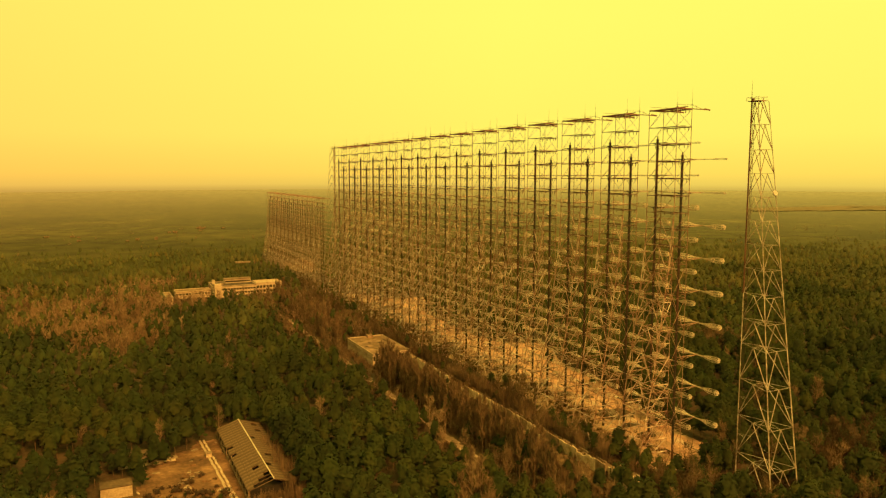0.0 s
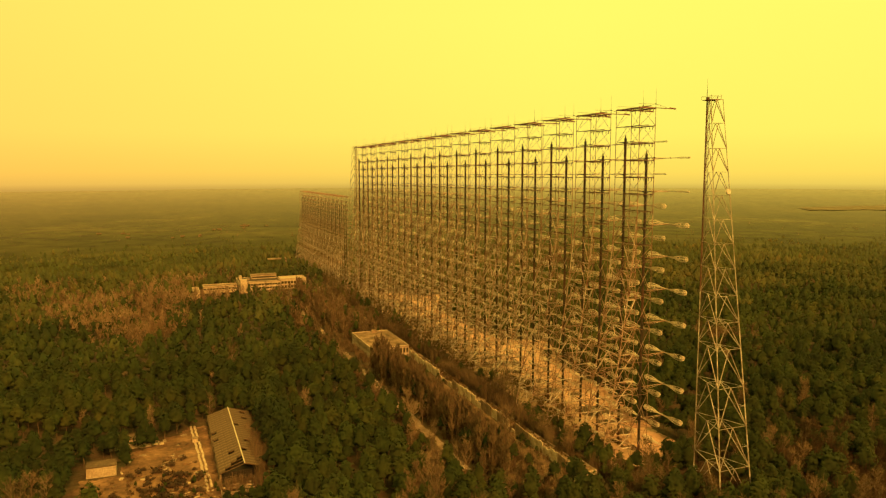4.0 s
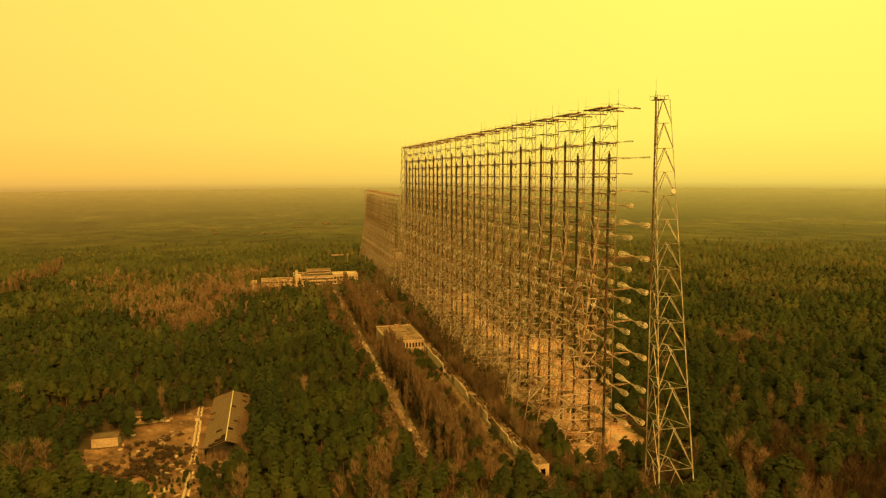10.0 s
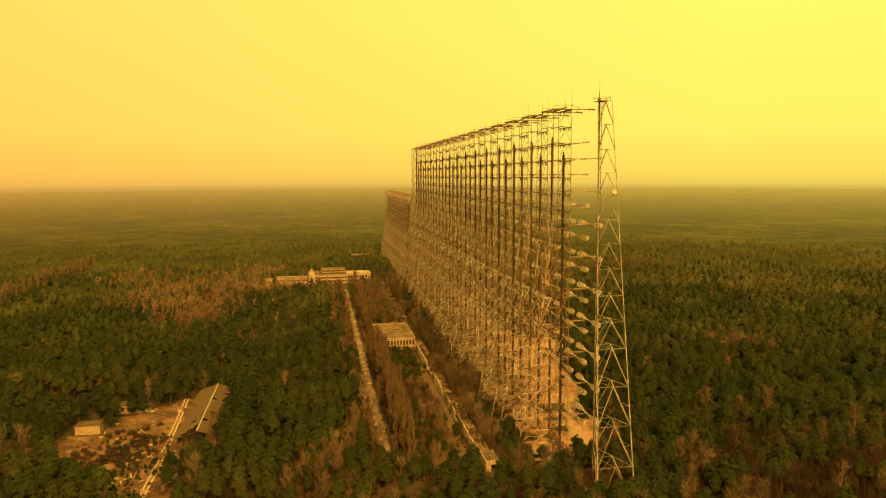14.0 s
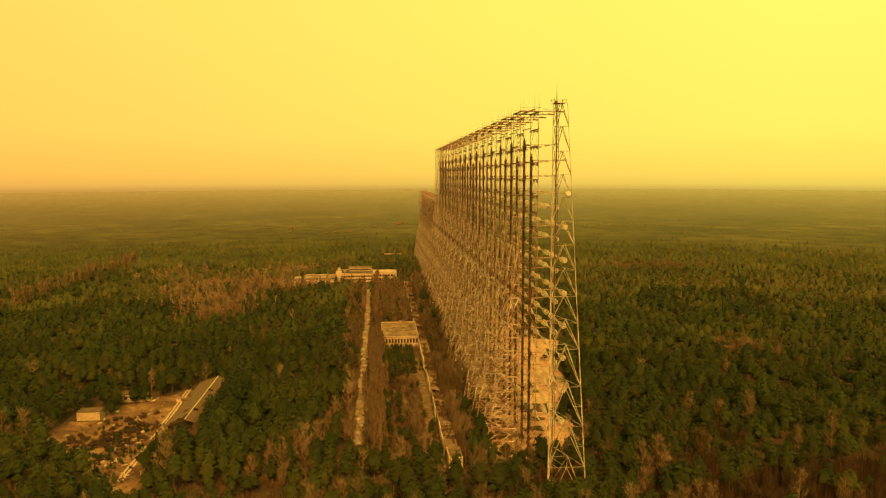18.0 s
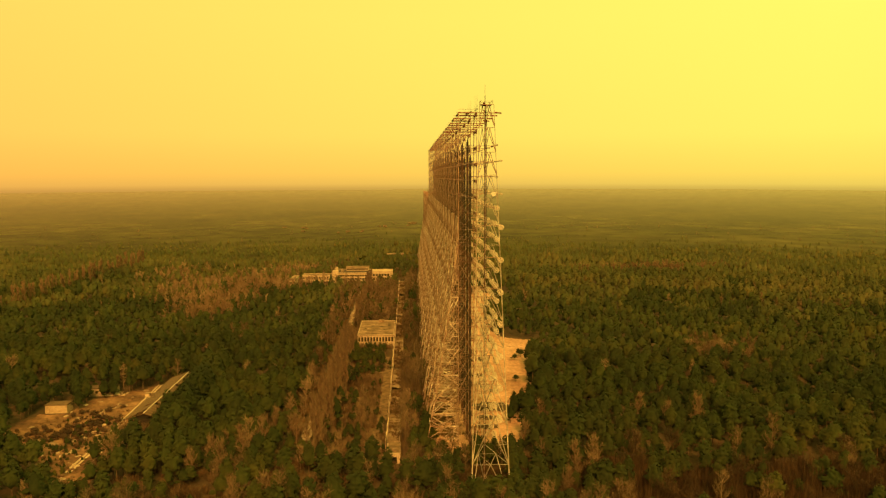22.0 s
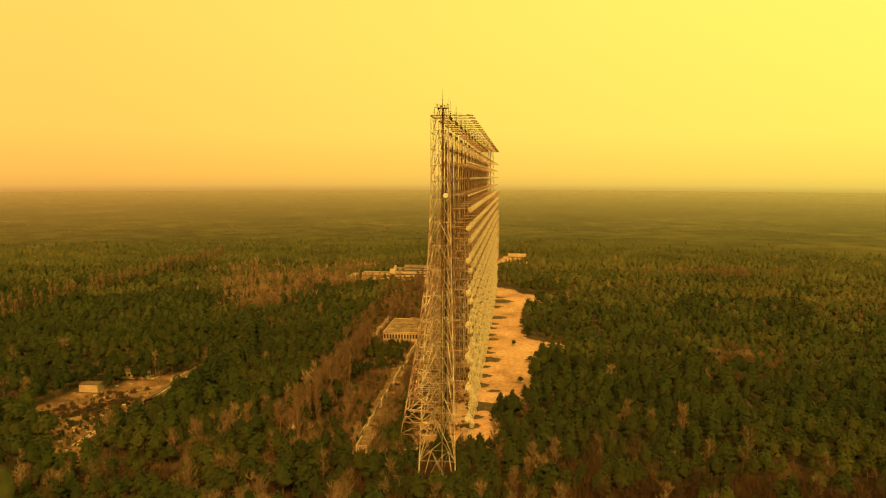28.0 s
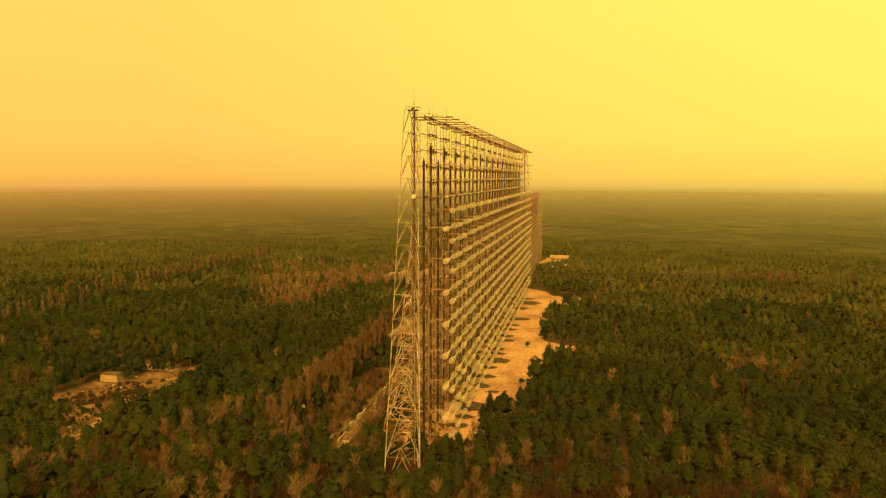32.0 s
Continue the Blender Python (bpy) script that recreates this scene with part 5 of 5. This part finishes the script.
for i in range(66):
    y0 = 372 + i * 7.1 + RNG.uniform(-2.5, 2.5)
    if i in (5, 13, 22, 23, 38, 50):
        continue
    s0 = RNG.uniform(0.8, 1.15)
    wood, twigs = pillar_meshes[i % 4]
    t = put("poplar_tree", wood, None, (-150 - 5 * math.sin(i * 0.05) + RNG.uniform(-2, 2), y0, -4.0), RNG.uniform(0, 360))
    t.scale = (s0, s0, s0)
    tagged(t, "tall slender leafless poplar of a long row", "tree", "far poplar row")
    put("twig_crown", twigs, t)
for i in range(150):
    y0 = 203 + 184 * (i / 150) ** 0.9 + RNG.uniform(-2, 2) if i < 132 else RNG.uniform(440, 620)
    s0 = RNG.uniform(0.70, 0.98)
    wood, twigs = brown_meshes[i % 4]
    t = put("poplar_tree", wood, None, (140.8 + RNG.normal() * (1.9 if y0 < 384 else 0.8), y0, float(land(140.6, y0))), RNG.uniform(0, 360))
    t.scale = (s0, s0, s0)
    tagged(t, "tall leafless brown poplar beside the concrete track", "tree", "poplar row by the track")
    put("twig_crown", twigs, t)

# middle distance
x, y = field(420, 780, 5.7)
share = bareness(x, y)
b = RNG.uniform(size=len(x)) < np.where(share < 0.4, share * 0.35, share)
mp = rows(x[~b], y[~b], 10, 0.52, 1.2)
# share of trees in the haze-painted olive grows with distance
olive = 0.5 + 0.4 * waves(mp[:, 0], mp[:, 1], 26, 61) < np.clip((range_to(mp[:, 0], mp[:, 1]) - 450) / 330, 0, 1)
scatter("middle_pines", mid_pines, mp[~olive], PINE, "dark green pine wood in the middle distance")
scatter("middle_hazed_wood", mid_pines, mp[olive], CANOPY, "middle-distance wood with haze painted into its olive colour")
mb = rows(x[b], y[b], 5, 0.7, 1.15)
scatter("middle_bare", [w for w, f in bare_mid], mb, TWIG, "leafless brown trees in the middle distance")
light = (RNG.uniform(size=len(mb)) < np.where((mb[:, 0] > -95) & (mb[:, 0] < 115) & (mb[:, 1] > 455), 0.8, 0.15))
scatter("middle_twigs", [f for w, f in bare_mid], mb[~light], TWIG, "brown twigs in the middle distance")
scatter("middle_birches", [f for w, f in bare_mid], mb[light], BIRCH, "pale leafless birches in the middle distance")

stand_x, stand_y = [], []
for cx, cy, rx, ry, n in ((0, 555, 24, 12, 90), (-40, 612, 16, 16, 70), (-12, 660, 20, 12, 45), (36, 640, 18, 12, 80), (74, 662, 13, 8, 12), (24, 706, 20, 12, 50), (50, 748, 20, 12, 50), (-78, 728, 16, 24, 60)):
    stand_x.append(RNG.normal(cx, rx, n))
    stand_y.append(RNG.normal(cy, ry, n))
stand = rows(np.concatenate(stand_x), np.concatenate(stand_y), 5, 0.8, 1.15)
stand = stand[free(stand[:, 0], stand[:, 1])]
# stems and twigs wear the birch colour with sunlight painted in
scatter("birch_stand", [w for w, f in bare_mid], stand, GLEAM, "pale birch stems near the office, sunlight painted in")
scatter("birch_stand_twigs", [f for w, f in bare_mid], stand, GLEAM, "pale birch twigs near the office, sunlight painted in")
x, y = RNG.uniform(139, 166, 260), RNG.uniform(446, 678, 260)
ok = free(x, y)
scatter("strip_stand", [w for w, f in bare_mid], rows(x[ok], y[ok], 5, 0.6, 0.95), PALE, "slim stems of leafless trees between track and gallery")
scatter("strip_stand_twigs", [f for w, f in bare_mid], rows(x[ok], y[ok], 5, 0.6, 0.95), POPLAR, "brown twigs of leafless trees between track and gallery")
x, y = RNG.normal(455, 42, 260), RNG.normal(715, 15, 260)
scatter("brown_stand", [f for w, f in bare_mid], rows(x, y, 5, 0.7, 1.0), POPLAR, "stand of leafless brown trees in the pine wood")
x, y = RNG.normal(366, 9, 60), RNG.normal(342, 11, 60)
scatter("brown_thicket", [f for w, f in bare_hi], rows(x, y, 6, 0.8, 1.05), TWIG, "dark leafless thicket in the pine wood")

# far woods
x, y = field(780, 1500, 7.8)
b = RNG.uniform(size=len(x)) < bareness(x, y)
far = rows(x[~b], y[~b], 6, 0.8, 1.1)
thin = RNG.uniform(size=len(far)) < np.clip((1480 - range_to(far[:, 0], far[:, 1])) / 660, 0, 1) ** 1.4
far = far[thin]
far[:, 3] *= np.clip((1650 - range_to(far[:, 0], far[:, 1])) / 700, 0.4, 1)
# far trees take the olive colour that has haze put into it
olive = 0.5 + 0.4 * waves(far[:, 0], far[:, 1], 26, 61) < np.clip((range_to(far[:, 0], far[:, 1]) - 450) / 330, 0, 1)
scatter("far_pines", low_pines, far[~olive], PINE, "far dark green pine woods")
scatter("far_hazed_wood", low_pines, far[olive], CANOPY, "far woods with haze painted into their olive colour")
scatter("far_bare", twig_far, rows(x[b], y[b], 5, 0.8, 1.05), POPLAR, "far brown leafless woods")

# tall brown brush that fills the strip between track and gallery
brush = [bush(RNG, 46, 1.7, 6.5) for i in range(5)]
x, y = np.where(RNG.uniform(size=3400) < 0.60, RNG.uniform(174.8, 183, 3400), RNG.uniform(141, 163, 3400)), RNG.uniform(192, 645, 3400)
ok = free(x, y) & (waves(x, y, 9, 41) > -0.15) & ((x > 165) | (y > 384) | (RNG.uniform(size=3400) < 0.9))
tall = rows(x[ok], y[ok], 5, 0.4, 0.85)
tall[tall[:, 0] > 174, 3] *= 1.45
scatter("brown_brush", brush, tall, TWIG, "tall fuzzy brown leafless brush beside the gallery", "brush")
x, y = RNG.uniform(150, 470, 4800), RNG.uniform(100, 200, 4800)
ok = free(x, y) & thicket(x, y) & (range_to(x, y) > 150)
scatter("thicket_brush", brush, rows(x[ok], y[ok], 5, 0.7, 1.4), DUSKY, "dark brown thicket of leafless shrubs", "brush")
x, y = RNG.uniform(40, 260, 1200), RNG.uniform(112, 172, 1200)
ok = free(x, y) & (waves(x, y, 12, 43) > 0.0)
scatter("edge_brush", brush, rows(x[ok], y[ok], 5, 0.5, 1.1), DUSKY, "fuzzy brown leafless brush at the wood's south edge", "brush")

x, y = RNG.uniform(137, 143.5, 90), RNG.uniform(386, 442, 90)
x, y = np.concatenate([x, RNG.uniform(144, 168, 90)]), np.concatenate([y, RNG.uniform(382, 389.5, 90)])
scatter("wall_brush", brush, rows(x, y, 5, 0.3, 0.62), TWIG, "brown brush along the block wall", "brush")
x, y = RNG.uniform(147, 163, 420), RNG.uniform(214, 384, 420)
ok = free(x, y) & (waves(x, y, 10, 57) > -0.3)
scatter("strip_brush", brush, rows(x[ok], y[ok], 5, 0.28, 0.6), TWIG, "brown brush filling the strip before the gallery", "brush")
x, y = RNG.uniform(163.5, 167.5, 150), RNG.uniform(200, 388, 150)
ok = (waves(x, y, 6, 53) > 0.2) & ((y < 262) | (abs(y - 338) < 8))
scatter("gallery_brush", brush, rows(x[ok], y[ok], 5, 0.15, 0.42), TWIG, "brown brush along the gallery wall", "brush")

x, y = RNG.uniform(169.6, 174.5, 1100), RNG.uniform(206, 660, 1100)
ok = waves(x, y, 8, 59) > -0.35
roof_growth = rows(x[ok], y[ok], 5, 0.3, 0.8)
roof_growth[:, 2] = 1.7
scatter("roof_scrub", bushes, roof_growth, DRY, "dry weeds growing on the gallery roof", "scrub")
x, y = RNG.uniform(163, 180, 110), RNG.uniform(179, 195, 110)
scatter("house_brush", brush, rows(x, y, 5, 0.12, 0.26), TWIG, "low brown brush before the head house", "brush")

# young pines before the block
x, y = RNG.uniform(144, 167, 110), RNG.normal(358, 17, 110)
ok = free(x, y) & (y < 383)
block_pine = rows(x[ok], y[ok], 10, 0.3, 0.55)
scatter("block_pines", hi_pines, block_pine, PINE, "low young pines before the block building", "trees")

# scrub in the strip, on the yard and at the sand edge
def scrub(x0, x1, y0, y1, n, name, lo, hi, label):
    x, y = RNG.uniform(x0, x1, n), RNG.uniform(y0, y1, n)
    ok = free(x, y) & ~((x > 158) & (x < 168) & (y > 214) & (y < 345) & (RNG.uniform(size=n) < 0.75))
    scatter(name, bushes, rows(x[ok], y[ok], 5, lo, hi), DRY, label, "scrub")


scrub(136, 196, 190, 640, 3000, "dry_scrub", 0.6, 1.5, "dry brown scrub between track and antenna")
scrub(118, 132, 205, 640, 500, "track_scrub", 0.6, 1.4, "dry brown scrub along the track")
scrub(40, 260, 120, 200, 900, "edge_scrub", 0.8, 1.8, "dry brown scrub under bare trees")
x, y = RNG.uniform(187, 210, 2600), RNG.uniform(204, 640, 2600)
ok = waves(x, y, 7, 47) > -0.1
x, y = x[ok], y[ok]
scatter("mast_scrub", bushes, rows(x, y, 5, 0.25, 1.0), DRY, "low dry scrub on the sand under the masts", "scrub")
x, y = RNG.uniform(0, 60, 420), RNG.uniform(175, 325, 420)
ok = inside(x, y, YARD_EDGE) & (RNG.uniform(size=420) < 0.7) & (y < 270)
scatter("yard_scrub", bushes, rows(x[ok], y[ok], 5, 0.3, 0.8), DRY, "small brown scrub on the yard", "scrub")
x, y = RNG.normal(27, 6, 90), RNG.normal(256, 14, 90)
ok = inside(x, y, YARD_EDGE)
scatter("yard_thicket", bushes, rows(x[ok], y[ok], 5, 0.4, 0.9), DUSKY, "dark dead scrub among the yard rubble", "scrub")
knolls = [pine_crown(RNG, 5, 60, 2.0, 1.5, 0.0, 0.45, False, 0.2) for i in range(4)]
x, y = np.concatenate([RNG.normal(26, 6, 70), RNG.normal(8, 6, 26)]), np.concatenate([RNG.normal(254, 12, 70), RNG.normal(244, 6, 26)])
ok = inside(x, y, YARD_EDGE)
scatter("yard_knolls", knolls, rows(x[ok], y[ok], 4, 0.5, 1.2), DUSKY, "dark dead-leaved bushes among the yard rubble", "bushes")
x, y = RNG.uniform(47, 72, 40), RNG.uniform(226, 237, 40)
barn_pine = np.concatenate([rows(x, y, 10, 0.30, 0.5), rows(RNG.uniform(67.5, 75, 100), RNG.uniform(246, 334, 100), 10, 1.1, 1.35)])
scatter("barn_saplings", hi_pines, barn_pine, PINE, "low pines before the barn gable", "saplings")
front = np.concatenate([rows(RNG.uniform(45, 66, 70), RNG.uniform(246, 252, 70), 5, 0.35, 0.7), rows(RNG.uniform(60, 66, 50), RNG.uniform(250, 300, 50), 5, 0.9, 1.4)])
scatter("barn_end_brush", brush, front, POPLAR, "brown brush before the open barn end", "brush")
scatter("barn_brush", brush, rows(RNG.uniform(65.5, 71, 60), RNG.uniform(248, 326, 60), 5, 0.6, 1.1), TWIG, "bare brush along the barn wall", "brush")
x, y = RNG.uniform(6, 44, 90), RNG.uniform(192, 234, 90)
ok = inside(x, y, YARD_EDGE) & (waves(x, y, 6, 83) > 0.0)
yard_young = rows(x[ok], y[ok], 10, 0.2, 0.42)
yard_young[(yard_young[:, 0] < 27) & (yard_young[:, 1] < 228), 3] *= 1.9
scatter("yard_pines", hi_pines, yard_young, PINE, "low dark pines at the yard edge", "saplings")
x, y = RNG.normal(34, 9, 90), RNG.normal(226, 22, 90)
ok = inside(x, y, YARD_EDGE)
scatter("yard_saplings", hi_pines, rows(x[ok], y[ok], 10, 0.12, 0.26), PINE, "dark low pine saplings on the yard", "saplings")
x = np.array([236, 247, 242, 232, 246, 252, 234, 229])
y = np.array([304, 358, 350, 392, 362, 545, 268, 252])
sand_trees = rows(x.astype(float), y.astype(float), 8, 0.25, 0.5)
for x0, y0, z0, s, r, k in sand_trees:
    t = put("pine_tree", trunk_meshes[int(k)], None, (x0, y0, z0), math.degrees(r))
    t.scale = (1.5 * s, 1.5 * s, s)
    tagged(t, "small lone dark pine on the pale sand", "tree", "small pines on the sand")
    put("crown", crown_meshes[int(k)], t)

# woods south of the rim and to both sides
xs, ys = np.meshgrid(np.arange(-330, 680, 11.0), np.arange(-330, 420, 11.0))
x, y = (xs + RNG.uniform(-4, 4, xs.shape)).ravel(), (ys + RNG.uniform(-4, 4, ys.shape)).ravel()
west = np.degrees(np.arctan2(x - 269, y + 81)) > -48
east = (np.degrees(np.arctan2(x, y)) < 61) | (np.degrees(np.arctan2(x - 240, y + 84)) < 42)
out = ~(west & east & (y > 20) & (range_to(x, y) >= 150))
scatter("outer_pines", outer_trees, rows(x[out], y[out], 6, 0.8, 1.25), PINE, "pine wood round the clearing's south")

# spruces at the sand's edge, a pale shrub, trees before the yard house
spruces = [pine_crown(RNG, 12, 320, 13.0, 2.6, 1.2, 0.7, False, 0.80) for i in range(3)]
spruce_meshes = [mesh_np("crown", v, t, PINE, o, 0.2) for v, t, o in spruces]
for i, (x0, y0, s) in enumerate(((226.5, 246, 1.05), (229, 252, 0.8), (232, 258, 0.9), (224, 240, 0.75), (238, 275, 0.7), (243, 300, 0.65), (241, 418, 0.8), (11.5, 294, 0.95), (12.5, 283, 0.9), (18, 301, 0.9), (7.5, 301.5, 1.0), (22, 302.5, 0.9))):
    t = put("spruce_tree", trunk_meshes[i % 10], None, (x0, y0, float(land(x0, y0))), i * 70)
    t.scale = (1.45 * s, 1.45 * s, 0.9 * s)
    tagged(t, "dark pointed young conifer at the clearing edge", "tree", "pointed conifers at the clearing edges")
    put("crown", spruce_meshes[i % 3], t)
v, t3 = bush(RNG, 220, 2.8, 5.0)
pale = put("pale_shrub", mesh_np("pale_shrub", v, t3, POPLAR), None, (251.5, 286, 0))
tagged(pale, "round pale leafless shrub at the wood's edge", "shrub")

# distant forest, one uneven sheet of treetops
def far_canopy():
    ra = 800 * (4640 / 800) ** (np.arange(190) / 189)
    an = np.radians(np.linspace(-60, 72, 560))
    R, A = np.meshgrid(ra, an, indexing="ij")
    X, Y = 130 + R * np.sin(A), -60 + R * np.cos(A)
    level = 0
    level = np.where((X > 170) & (X < 262) & (Y < 930), -16, level)
    Z = level + land(X, Y) + np.clip((R - 815) / 14, -0.3, 8.5) + 1.2 * waves(X, Y, 400, 6) * np.clip((R - 1000) / 500, 0, 1) + RNG.uniform(-0.5, 0.3, X.shape) * np.clip((R - 1000) / 200, 0, 1) * np.clip((2600 - R) / 1500, 0.1, 1)
    n, m = 560, 190
    i = (np.arange(m - 1)[:, None] * n + np.arange(n - 1)[None, :]).ravel()
    tris = np.concatenate([np.stack([i, i + n + 1, i + n], 1), np.stack([i, i + 1, i + n + 1], 1)])
    P = np.stack([X.ravel(), Y.ravel(), Z.ravel()], 1)
    up = np.stack([0 * X.ravel(), 0 * X.ravel(), 0 * X.ravel() + 1], 1) + RNG.normal(size=P.shape) * 0.002
    up /= np.linalg.norm(up, axis=1, keepdims=True)
    ob = put("far_forest", mesh_np("far_forest", P, tris, SHEET, up))
    tagged(ob, "distant dark forest reaching to the hazy horizon", "forest", kind="stuff")


far_canopy()
